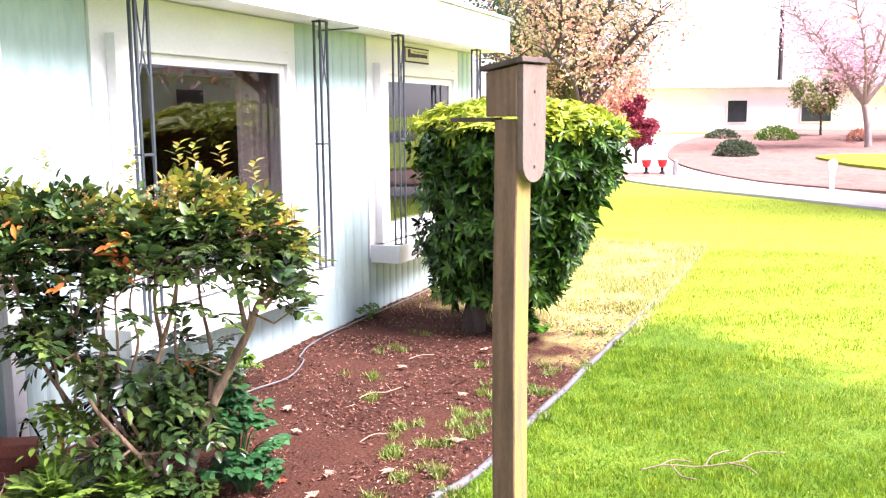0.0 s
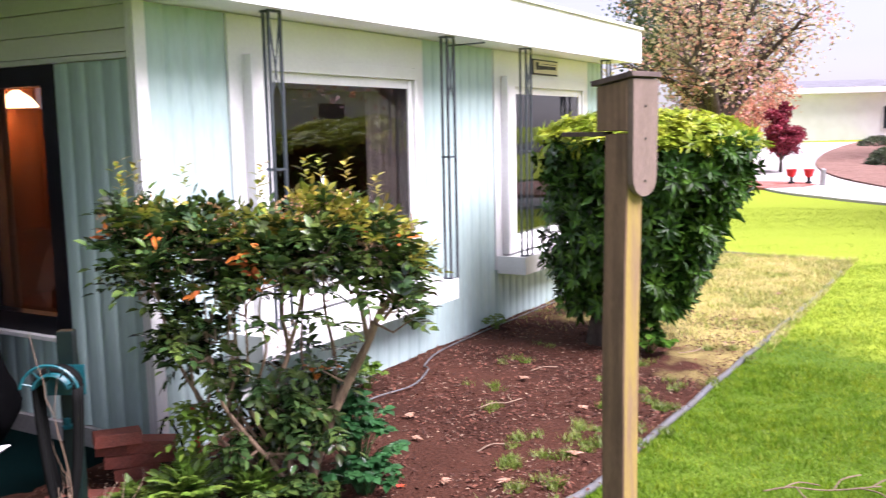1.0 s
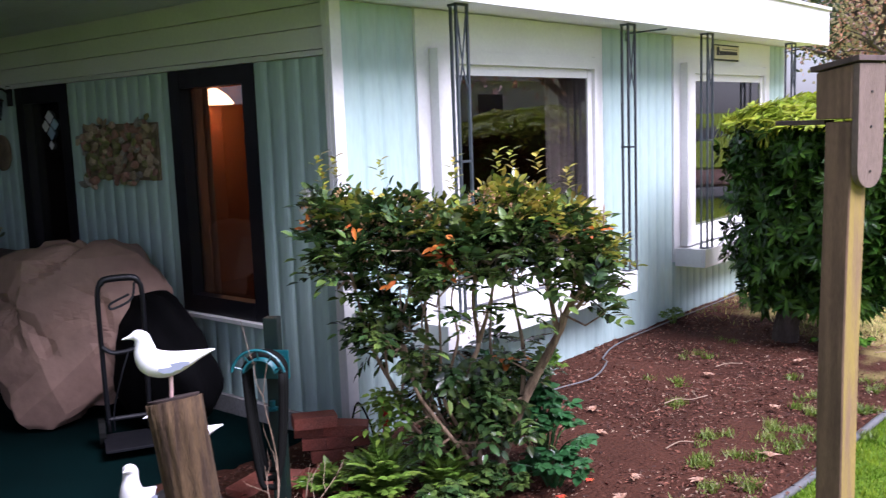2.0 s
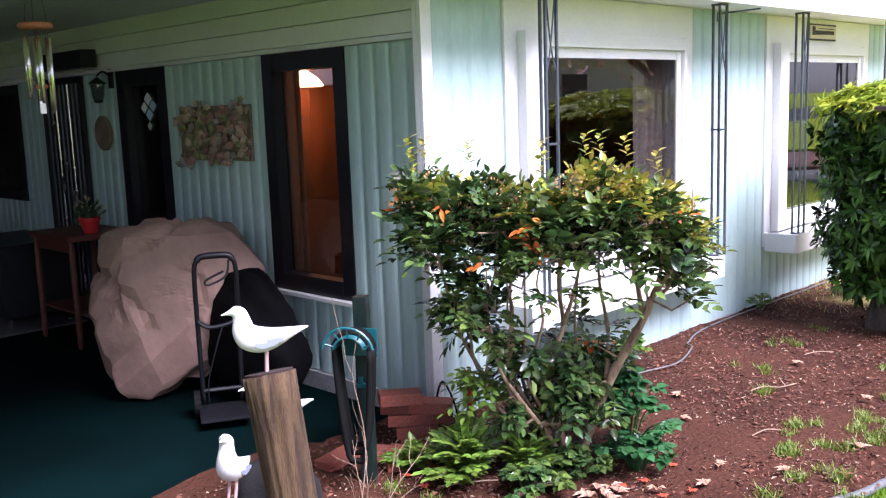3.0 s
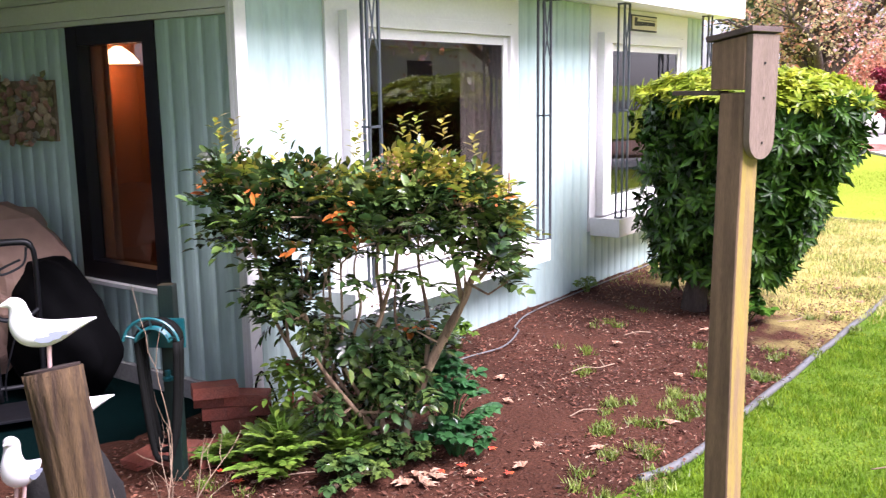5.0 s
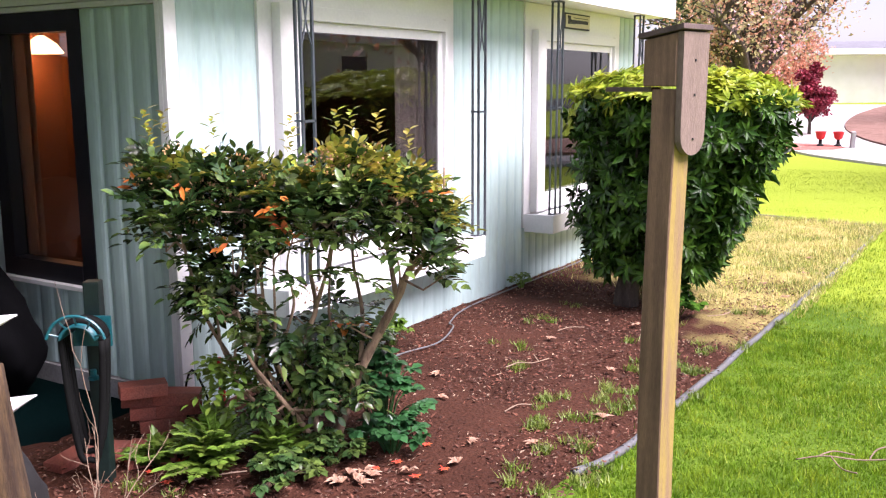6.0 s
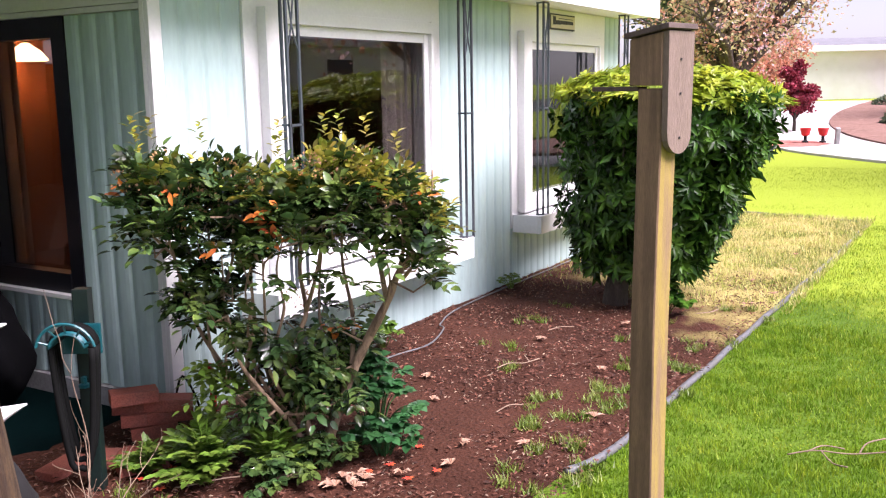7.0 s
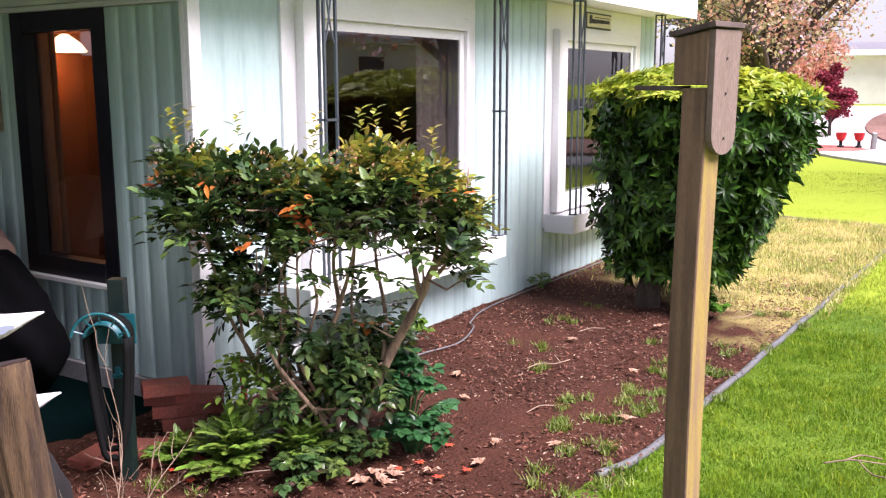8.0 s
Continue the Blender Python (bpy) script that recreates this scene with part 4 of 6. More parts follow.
part("base_ring", lathe([(0.032, -0.10), (0.034, -0.115), (0.012, -0.125)], 12, None, (-0.11, 0, 0)), BLACK, lantern)

screen = thing("screen_door", pose(-0.02, 0, 0), "black ornamental screen door with vertical bars", "screen door")
y0, y1, z0, z1 = 3.76, 4.50, 0.14, 1.94
part("frame_bar", box(-0.03, 0, y0, y0 + 0.05, z0, z1, 0.003), BLACK, screen)
part("frame_bar", box(-0.03, 0, y1 - 0.05, y1, z0, z1, 0.003), BLACK, screen)
part("frame_bar", box(-0.03, 0, y0 + 0.05, y1 - 0.05, z1 - 0.05, z1, 0.003), BLACK, screen)
part("frame_bar", box(-0.03, 0, y0 + 0.05, y1 - 0.05, z0, z0 + 0.08, 0.003), BLACK, screen)
part("backing", box(-0.004, -0.0005, y0 + 0.05, y1 - 0.05, z0 + 0.08, z1 - 0.05), BLACK, screen)
for k in range(8):
    y = y0 + 0.09 + k * (y1 - y0 - 0.18) / 7
    part("bar", tube([(-0.022, y, z0 + 0.06), (-0.022, y, z1 - 0.04)], 0.008, 6), CHROME if k in (2, 5) else IRON, screen)
for y, z in ((4.0, 1.0), (4.28, 1.55), (4.12, 1.25), (4.2, 1.1), (4.05, 0.8)):
    bm = lathe([(0.001, 0), (0.035, 0.003), (0.04, 0.008), (0.001, 0.012)], 14)
    bmesh.ops.transform(bm, matrix=pose(-0.03, y, z, 0, -90, 0) @ Matrix.Diagonal((1.6, 1, 1, 1)), verts=bm.verts)
    part("medallion", bm, CHROME, screen)
tagged(part("door_hood", box(-0.16, -0.044, 3.45, 4.22, 1.99, 2.12, 0.006), BROWNFRAME), "dark wooden hood over the porch door", "door hood")

# ---- red table with pot, chest, chair frame ----
table = thing("side_table", pose(-0.30, 3.35, 0.016), "red-brown wooden side table by the porch wall", "table")
part("tabletop", box(-0.26, 0.24, -0.32, 0.36, 0.76, 0.80, 0.005), REDWOOD, table)
part("apron", box(-0.23, -0.21, -0.28, 0.32, 0.68, 0.758), REDWOOD, table)
part("shelf", box(-0.22, 0.2, -0.27, 0.31, 0.24, 0.26, 0.003), REDWOOD, table)
for x in (-0.225, 0.205):
    for y in (-0.285, 0.325):
        part("leg", lathe([(0.016, 0), (0.022, 0.08), (0.02, 0.3), (0.024, 0.5), (0.018, 0.76)], 10, None, (x, y, 0)), REDWOOD, table)
pot = thing("flower_pot", pose(-0.34, 3.15, 0.816), "red pot with a small dark plant", "plant pot")
part("pot", lathe([(0.045, 0), (0.07, 0.09), (0.078, 0.092), (0.078, 0.11), (0.066, 0.11), (0.06, 0.09), (0.002, 0.088)], 18), TERRA, pot)
prng = np.random.default_rng(3)
nn = 90
d = rand_dirs(prng, nn)
d[:, 2] = np.abs(d[:, 2]) + 0.3
leaves("foliage", np.array([0, 0, 0.1]) + d * prng.uniform(0.01, 0.09, (nn, 1)), d, rand_dirs(prng, nn), prng.uniform(0.03, 0.06, nn), prng.uniform(0.02, 0.03, nn), FARGREEN, pot)
leaves("flowers", np.array([0, 0, 0.14]) + d[:26] * 0.08, d[:26], rand_dirs(prng, 26), prng.uniform(0.02, 0.035, 26), prng.uniform(0.02, 0.03, 26), CREAMLEAF, pot, "pale flower heads")

chest = thing("storage_chest", pose(-0.42, 4.45, 0.016), "dark storage chest with a metal pull", "chest")
part("body", box(-0.26, 0.3, -0.42, 0.5, 0.10, 0.62, 0.008), BLACK, chest)
part("lid", box(-0.28, 0.31, -0.44, 0.52, 0.622, 0.67, 0.008), BROWNFRAME, chest)
for y in (-0.38, 0.46):
    for x in (-0.22, 0.26):
        part("leg", box(x - 0.02, x + 0.02, y - 0.02, y + 0.02, 0, 0.098), CHROME, chest)
part("pull", tube([(-0.262, -0.20, 0.52), (-0.285, -0.20, 0.52), (-0.285, -0.16, 0.44), (-0.285, -0.04, 0.44), (-0.285, 0.0, 0.52), (-0.262, 0.0, 0.52)], 0.006, 6), CHROME, chest)
chair = thing("porch_chair", pose(-0.62, 5.05, 0.016, 0, 0, 90), "white-framed porch chair with a dark seat", "chair")
for x in (-0.24, 0.24):
    part("leg", tube([(x, -0.22, 0), (x, -0.20, 0.42)], 0.016, 8), WHITE, chair)
    part("leg", tube([(x, 0.22, 0), (x, 0.24, 0.95)], 0.016, 8), WHITE, chair)
    part("armrest", box(x - 0.03, x + 0.03, -0.26, 0.24, 0.62, 0.645, 0.006), WHITE, chair)
part("seat", box(-0.24, 0.24, -0.24, 0.24, 0.40, 0.45, 0.012), BLACK, chair)
part("backrest", box(-0.24, 0.24, 0.23, 0.26, 0.52, 0.98, 0.01), WHITE, chair)

# ---- wind chime ----
chime = thing("wind_chime", pose(-1.63, 0.57, 1.615), "wind chime of silver tubes below a red-brown wooden ring", "wind chime")
part("ring", lathe([(0.004, 0.365), (0.058, 0.365), (0.066, 0.372), (0.066, 0.384), (0.058, 0.39), (0.004, 0.39)], 22), CHIMEWOOD, chime)
for k, (ln, top_) in enumerate(((0.30, 0.33), (0.27, 0.33), (0.24, 0.33), (0.22, 0.335), (0.26, 0.33), (0.29, 0.33))):
    a = 2 * math.pi * k / 6 + 0.3
    x, y = 0.047 * math.cos(a), 0.047 * math.sin(a)
    part("chime_tube", tube([(x, y, top_ - ln), (x * 1.02, y, top_)], 0.0085, 10), CHROME, chime, smooth=True)
    part("string", tube([(x, y, top_), (x * 0.95, y * 0.95, 0.366)], 0.0012, 4), BLACK, chime)
part("clapper", lathe([(0.004, 0.13), (0.026, 0.13), (0.026, 0.145), (0.004, 0.145)], 14), CHIMEWOOD, chime)
part("sail", box(-0.012, 0.012, -0.001, 0.001, 0.03, 0.08), CHROME, chime)
part("string", tube([(0, 0, 0.08), (0, 0, 0.366)], 0.0012, 4), BLACK, chime)
for a in (0, 2.1, 4.2):
    part("hanger_string", tube([(0.05 * math.cos(a), 0.05 * math.sin(a), 0.39), (0, 0, 0.685)], 0.0013, 4), BLACK, chime)
# pendant lamp in the front room
LAMP = glow("amber_lamp_glass", (1.0, 0.50, 0.18), 14.0)
pend = thing("pendant_lamp", pose(0.70, 1.93, 1.80), "amber glass pendant lamp lit inside the room", "lamp")
part("shade", lathe([(0.02, 0.09), (0.09, 0.04), (0.13, -0.015), (0.12, -0.02), (0.08, 0.03)], 20), LAMP, pend)
part("rod", tube([(0, 0, 0.08), (0, 0, 0.42)], 0.006, 6), BLACK, pend)

# added white and blue diamonds that imitate bright reflections in the porch window
glints = thing("suncatcher", pose(0.026, 2.86, 1.66), "white and blue diamond plates imitating reflections in the window", "suncatcher")
GLINTBLUE = material("pale_blue_glint", (0.45, 0.62, 0.75), 0.2, 0, 6, 60, 0.05, 0)
for k, (y, z, w_, h_) in enumerate(((0.0, 0.08, 0.055, 0.045), (-0.065, 0.03, 0.05, 0.04), (0.06, 0.02, 0.045, 0.04), (-0.01, -0.03, 0.05, 0.045), (0.0, -0.11, 0.03, 0.03))):
    bm = bmesh.new()
    q = [bm.verts.new((0, y + a * w_, z + b * h_)) for a, b in ((-1, 0), (0, -1), (1, 0), (0, 1))]
    f = bm.faces.new(q)
    got = bmesh.ops.extrude_face_region(bm, geom=[f])["geom"]
    bmesh.ops.translate(bm, verts=[g for g in got if isinstance(g, bmesh.types.BMVert)], vec=(0.006, 0, 0))
    part("diamond", bm, WHITE if k % 2 == 0 else GLINTBLUE, glints)
part("cord", tube([(0.003, 0, 0.12), (0.003, 0, 0.26)], 0.0015, 4), BLACK, glints)

# ---- the shrub by the corner ----
SH_BASE, SH_ANG = Vector((0.0, -0.885, 0.0)), radians(38.9)
# local axes of the shrub: x across, y deeper, z up
shrub = thing("flowering_shrub", Matrix.Translation(SH_BASE) @ pose(0, 0, 0, 0, 0, math.degrees(SH_ANG) - 90) @ Matrix.Diagonal((0.90, 0.92, 1.0, 1.0)), "leggy evergreen shrub with glossy dark and yellow-green leaves", "shrub")
stems = [
    [(0.0, 0, 0), (0.02, 0.02, 0.12), (0.14, 0.03, 0.40), (0.30, 0.0, 0.68), (0.36, 0.02, 0.80), (0.47, 0.03, 0.93), (0.54, 0, 1.08)],
    [(0.30, 0.0, 0.68), (0.27, 0.06, 0.86), (0.22, 0.1, 1.08), (0.24, 0.12, 1.22)],
    [(0.36, 0.02, 0.80), (0.38, -0.06, 0.95), (0.34, -0.12, 1.12)],
    [(0.12, 0.03, 0.36), (0.14, 0.10, 0.60), (0.10, 0.14, 0.85), (0.12, 0.16, 1.15)],
    [(-0.06, 0, 0), (-0.10, -0.03, 0.18), (-0.16, -0.04, 0.38), (-0.12, -0.02, 0.56), (-0.08, 0.0, 0.66), (-0.10, 0.0, 0.85), (-0.06, 0, 1.10)],
    [(-0.08, 0.0, 0.66), (-0.02, -0.08, 0.85), (0.03, -0.12, 1.12)],
    [(-0.05, -0.06, 0), (-0.16, -0.14, 0.20), (-0.29, -0.20, 0.38), (-0.38, -0.22, 0.52), (-0.42, -0.2, 0.7)],
    [(-0.10, 0.06, 0), (-0.28, 0.10, 0.24), (-0.42, 0.12, 0.52), (-0.50, 0.1, 0.75), (-0.52, 0.12, 1.12)],
    [(-0.42, 0.12, 0.52), (-0.46, 0.02, 0.72), (-0.40, -0.05, 0.90), (-0.38, -0.08, 1.12)],
    [(-0.12, 0.08, 0), (-0.38, 0.04, 0.30), (-0.58, 0.0, 0.62), (-0.66, -0.02, 0.92), (-0.74, -0.04, 1.28)],
    [(-0.58, 0.0, 0.62), (-0.60, 0.1, 0.84), (-0.66, 0.16, 1.12)],
    [(-0.15, 0.1, 0), (-0.30, 0.2, 0.4), (-0.34, 0.24, 0.8), (-0.26, 0.22, 1.15)],
    [(0.47, 0.03, 0.93), (0.50, -0.04, 1.0), (0.44, -0.08, 1.15)],
    [(-0.66, -0.02, 0.92), (-0.78, -0.04, 1.05), (-0.82, -0.06, 1.14)],
    [(-0.05, 0.03, 0), (0.05, 0.1, 0.3), (-0.02, 0.15, 0.6), (0.02, 0.2, 1.0)],
]
for k, (u, v, z) in enumerate(((-0.44, -0.10, 0.36), (-0.36, -0.12, 0.42), (-0.30, -0.08, 0.40), (-0.26, -0.14, 0.46), (-0.22, -0.06, 0.5), (-0.48, -0.04, 0.44), (0.22, -0.05, 0.55), (0.38, 0.0, 0.78), (0.42, -0.03, 0.84))):
    s_ = 0.05 * math.sin(k * 2.1)
    stems.append([(u * 0.5, v * 0.5, z * 0.45), (u, v, z), (u + s_, v - 0.03, z + 0.2), (u + 0.4 * s_, v - 0.02, z + 0.36), (u + 1.6 * s_, v, z + 0.52)] if u < 0 else [(u, v, z), (u + 0.05 + 0.4 * s_, v - 0.04, z + 0.1), (u + 0.09, v - 0.03, z + 0.24), (u + 0.06 - s_, v, z + 0.4)])
thick = [0.027, 0.014, 0.013, 0.013, 0.019, 0.012, 0.014, 0.014, 0.011, 0.013, 0.009, 0.011, 0.008, 0.007, 0.011] + [0.009] * 9
tips = []
for pts, r in zip(stems, thick):
    line = spline(pts, 6)
    rr = [r * (1 - 0.6 * i / (len(line) - 1)) * (1 + 0.18 * noise.noise(p * 14)) for i, p in enumerate(line)]
    part("stem", tube(line, rr, 8), STEM, shrub, smooth=True)
    tips.append(line)
srng = np.random.default_rng(21)


def crown_top(u):
    return np.interp(u, [-1.0, -0.92, -0.75, -0.5, -0.3, -0.12, 0.1, 0.3, 0.45, 0.58], [1.20, 1.34, 1.30, 1.30, 1.22, 1.27, 1.32, 1.28, 1.22, 1.02])


heads = []
for k in range(440):
    u = srng.uniform(-0.86, 0.52)
    top_ = crown_top(u)
    z = top_ - 0.03 - abs(srng.normal(0, 1)) * 0.16
    z = max(z, (0.94 if u < 0.35 else 0.90) if u > -0.15 else 0.70)
    v = srng.normal(0, 0.16)
    heads.append((u, v, z - 0.10 * (v / 0.3) ** 2))
for k in range(40):  # hanging foliage on the side towards the porch
    heads.append((srng.uniform(-0.68, -0.36), srng.normal(0.0, 0.13), srng.uniform(0.60, 0.95)))
for k in range(80):  # dark lower leaves
    heads.append((srng.uniform(-0.40, 0.10), srng.normal(0.05, 0.14), 0.28 + 0.34 * srng.random()))
for k in range(10):
    heads.append((srng.uniform(-0.60, -0.44), srng.normal(-0.1, 0.06), srng.uniform(0.36, 0.54)))
for k in range(14):
    heads.append((srng.uniform(0.0, 0.28), srng.normal(0.18, 0.1), srng.uniform(0.34, 0.6)))
heads = np.array(heads)
heads[:, 0] = np.where(heads[:, 0] < 0, heads[:, 0] * 0.92, heads[:, 0])
centre = np.array([-0.2, 0.0, 0.75])
sets = {"dark": [], "young": [], "bright": []}
twig = bmesh.new()
all_stem = np.array([tuple(p) for line in tips for p in line[len(line) // 3:]])
for h in heads:
    out = (h - centre) * np.array([0.7, 1.6, 1.0])
    out = out / (np.linalg.norm(out) + 1e-6) + np.array([0, 0, 0.3])
    young = h[2] > crown_top(h[0]) - 0.12 and srng.random() < (0.75 if h[0] > -0.15 else 0.30)
    n_ = 3
    dirs = rand_dirs(srng, n_) * 1.0 + out
    dirs[:, 2] = dirs[:, 2] * 0.55
    sets["young" if young else "bright" if h[0] < -0.40 and h[2] < 0.56 else "dark"].append((np.tile(h, (n_, 1)), dirs))
    near = all_stem[np.argmin(((all_stem - h) ** 2).sum(1) + np.where(all_stem[:, 2] > h[2], 0.3, 0))]
    if srng.random() < 0.55:
        mid = (near + h) / 2 + np.array([0, 0, -0.03]) + srng.normal(0, 0.015, 3)
        tube([near, mid, h], [0.006, 0.0045, 0.003], 5, twig, False)
tagged(part("twig", twig, STEM, shrub), kind="stuff")
for key, mat_, name_, lab in (("dark", LEAF_DARK, "leaves", ""), ("young", LEAF_YOUNG, "new_leaves", "yellow-green young leaves"), ("bright", FERN, "low_foliage", "bright green low shoots")):
    b, d = np.concatenate([q[0] for q in sets[key]]), np.concatenate([q[1] for q in sets[key]])
    B, D, U, L = pinnate(b, d, srng.uniform(0.09, 0.16, len(b)), 3, 0.068 if key == "dark" else 0.056, srng)
    tagged(oval_leaves(name_, B, D, U, L, L * srng.uniform(0.44, 0.60, len(L)), mat_, shrub, lab), kind="stuff")
# sprigs standing up, orange leaves and seed heads
sb, sd, ob_, od, hb, hd = [], [], [], [], [], []
for u, v, z in ((-0.78, -0.05, 1.30), (-0.73, -0.02, 1.36), (-0.80, -0.04, 1.37), (-0.17, -0.02, 1.34), (-0.18, -0.03, 1.28), (0.03, 0.0, 1.36), (0.10, 0.04, 1.36), (0.22, 0.02, 1.35), (-0.52, 0.02, 1.34), (0.36, 0, 1.28)):
    for k in range(9):
        t = k / 9
        sb.append((u + 0.01 * math.sin(k), v, z + 0.10 * t + 0.03))
        sd.append((math.cos(k * 2.4), math.sin(k * 2.4), 0.45))
sprigs = oval_leaves("sprig", sb, sd, np.tile([0, 0, 1.0], (len(sb), 1)), srng.uniform(0.04, 0.062, len(sb)), srng.uniform(0.020, 0.028, len(sb)), LEAF_YOUNG, shrub)
for u, v, z, n_ in ((-0.86, -0.1, 1.20, 5), (-0.24, -0.24, 1.05, 6), (-0.27, -0.26, 1.10, 4), (-0.19, -0.25, 1.01, 4), (-0.22, -0.24, 1.15, 2), (0.46, -0.1, 1.14, 3), (0.26, -0.12, 1.20, 3), (0.10, 0.1, 0.56, 5), (0.04, 0.06, 0.57, 4), (-0.10, -0.1, 1.24, 3), (-0.45, -0.22, 0.97, 2), (-0.6, -0.2, 1.2, 3)):
    for k in range(n_):
        ob_.append((u + srng.normal(0, 0.02), v + srng.normal(0, 0.02), z + srng.normal(0, 0.012)))
        od.append((srng.normal(0, 1), -0.6, -0.1 + srng.normal(0, 0.5)))
oval_leaves("orange_leaves", ob_, od, np.array([0, -0.5, 1.0]) + 0.4 * rand_dirs(srng, len(ob_)), srng.uniform(0.05, 0.085, len(ob_)), srng.uniform(0.022, 0.034, len(ob_)), LEAF_ORANGE, shrub, "orange and pink turned leaves")
for u, v, z in ((-0.84, -0.12, 1.24), (-0.55, -0.2, 1.18), (-0.48, -0.18, 1.15), (0.04, -0.14, 1.25), (0.14, -0.1, 1.27), (0.30, -0.14, 1.17), (-0.72, -0.16, 1.22), (-0.66, -0.1, 1.31), (-0.4, -0.1, 1.27), (-0.3, -0.15, 1.2), (0.2, -0.05, 1.31), (0.4, -0.1, 1.2), (-0.05, -0.1, 1.29), (0.10, -0.2, 1.2), (-0.58, -0.22, 1.1), (0.33, -0.18, 1.1), (-0.12, 0.0, 0.72), (0.02, -0.05, 1.3)):
    for k in range(34):
        q = rand_dirs(srng, 1)[0]
        hb.append((u + q[0] * 0.05, v + q[1] * 0.03, z + q[2] * 0.035))
        hd.append(q)
seeds = leaves("seed_head", hb, hd, rand_dirs(srng, len(hb)), srng.uniform(0.012, 0.02, len(hb)), srng.uniform(0.009, 0.014, len(hb)), LEAF_BUFF, shrub, "clusters of buff and orange seed heads")

tagged(sprigs, kind="stuff"), tagged(seeds, kind="stuff")

# ---- low plants round its foot ----
def low_plant(name, x, y, reach, height, count, size, mat, label, category, seed, fern=False):
    rng = np.random.default_rng(seed)
    p = thing(name, pose(x - 0.08, y, 0.02), label, category)
    B, Dd, L = [], [], []
    bm = bmesh.new()
    for k in range(count):
        a, lean = rng.uniform(0, 2 * math.pi), rng.uniform(0.15, 1.0)
        tip = Vector((math.cos(a) * reach * lean, math.sin(a) * reach * lean, height * rng.uniform(0.55, 1.0) * (1.15 - 0.55 * lean)))
        line = spline([(0.15 * tip.x, 0.15 * tip.y, 0), (tip.x * 0.5, tip.y * 0.5, tip.z * 0.8), tuple(tip)], 6)
        tube(line, 0.0025, 4, bm, False)
        d = (line[-1] - line[-2]).normalized()
        side = d.cross(Vector((0, 0, 1))).normalized()
        if fern:
            for i, q in enumerate(line[3:]):
                w_ = 1 - 0.06 * i
                for s in (-1, 1):
                    B.append(tuple(q)), Dd.append(tuple(side * s + d * 0.5 + Vector((0, 0, 0.1)))), L.append(size * w_ * rng.uniform(0.8, 1.2))
            B.append(tuple(tip)), Dd.append(tuple(d)), L.append(size)
        else:
            flat = Vector((d.x, d.y, 0.15)).normalized()
            for s in np.linspace(-2.2, 2.2, 6):
                B.append(tuple(tip)), Dd.append(tuple(flat * math.cos(s) + side * math.sin(s) + Vector((0, 0, -0.25 + rng.normal(0, 0.15))))), L.append(size * rng.uniform(0.7, 1.1))
    tagged(part("stalk", bm, mat, p), kind="stuff")
    L = np.array(L)
    oval_leaves("leaves", B, Dd, np.array([0, 0, 1.0]) + 0.35 * rand_dirs(rng, len(B)), L, L * (0.46 if fern else 0.8), mat, p, fold=0.12)
    return p


low_plant("fern", -0.40, -0.64, 0.25, 0.27, 64, 0.06, FERN, "low yellow-green fern beneath the shrub", "fern", 1, True)
low_plant("fern", -0.20, -0.80, 0.20, 0.22, 40, 0.055, FERN, "small green fern beneath the shrub", "fern", 2, True)
low_plant("fern", -0.18, -0.42, 0.16, 0.20, 24, 0.045, FERN, "small green fern close to the wall corner", "fern", 12, True)
low_plant("fern", -0.46, -0.36, 0.13, 0.13, 26, 0.05, FERN, "green fern growing by the loose bricks", "fern", 14, True)
low_plant("leafy_plant", 0.30, -0.98, 0.20, 0.42, 58, 0.062, GERANIUM, "broad-leaved green plant beside the mulch bed", "plant", 3)
low_plant("leafy_plant", 0.16, -1.12, 0.16, 0.20, 30, 0.055, GERANIUM, "low broad-leaved plant at the shrub's foot", "plant", 4)
low_plant("leafy_plant", -0.08, -0.98, 0.15, 0.16, 26, 0.05, LEAF_DARK, "dark low leaves under the shrub", "plant", 6)
low_plant("leafy_plant", -0.34, -0.92, 0.18, 0.15, 34, 0.05, LEAF_DARK, "dark low leaves beside the fern", "plant", 16)
low_plant("leafy_plant", 0.95, -0.20, 0.20, 0.34, 44, 0.05, GERANIUM, "green plant growing against the wall", "plant", 5)
low_plant("leafy_plant", 1.55, -0.16, 0.14, 0.20, 26, 0.045, FERN, "small weed growing against the wall", "plant", 8)
low_plant("weed", 3.35, -0.12, 0.10, 0.14, 20, 0.035, FERN, "small weed at the wall's foot", "plant", 9)
low_plant("weed", 3.10, -1.42, 0.16, 0.24, 22, 0.075, HEDGE_LEAF, "leafy sucker at the hedge's foot", "plant", 10)

# bare twigs and dry grass by the porch
dry = thing("bare_twigs", pose(-0.96, -0.55, 0.02), "bare pale twigs of a dead plant", "dead plant")
tw = random.Random(8)


def bare_twig(start, heading, length, radius, depth):
    """A crooked twig that forks into finer ones."""
    pts, p, d = [Vector(start)], Vector(start), Vector(heading).normalized()
    for k in range(5):
        d = (d + Vector((tw.uniform(-0.3, 0.3), tw.uniform(-0.3, 0.3), tw.uniform(-0.12, 0.2)))).normalized()
        p = p + d * length / 5
        pts.append(p.copy())
    part("twig", tube(spline(pts, 2), [radius * (1 - 0.06 * i) for i in range(11)], 5), PALECHIP, dry)
    if depth:
        for k in (2, 3, 4):
            if tw.random() < 0.75:
                bare_twig(pts[k], d + Vector((tw.uniform(-0.9, 0.9), tw.uniform(-0.9, 0.9), tw.uniform(-0.2, 0.3))), length * tw.uniform(0.3, 0.5), radius * 0.6, depth - 1)


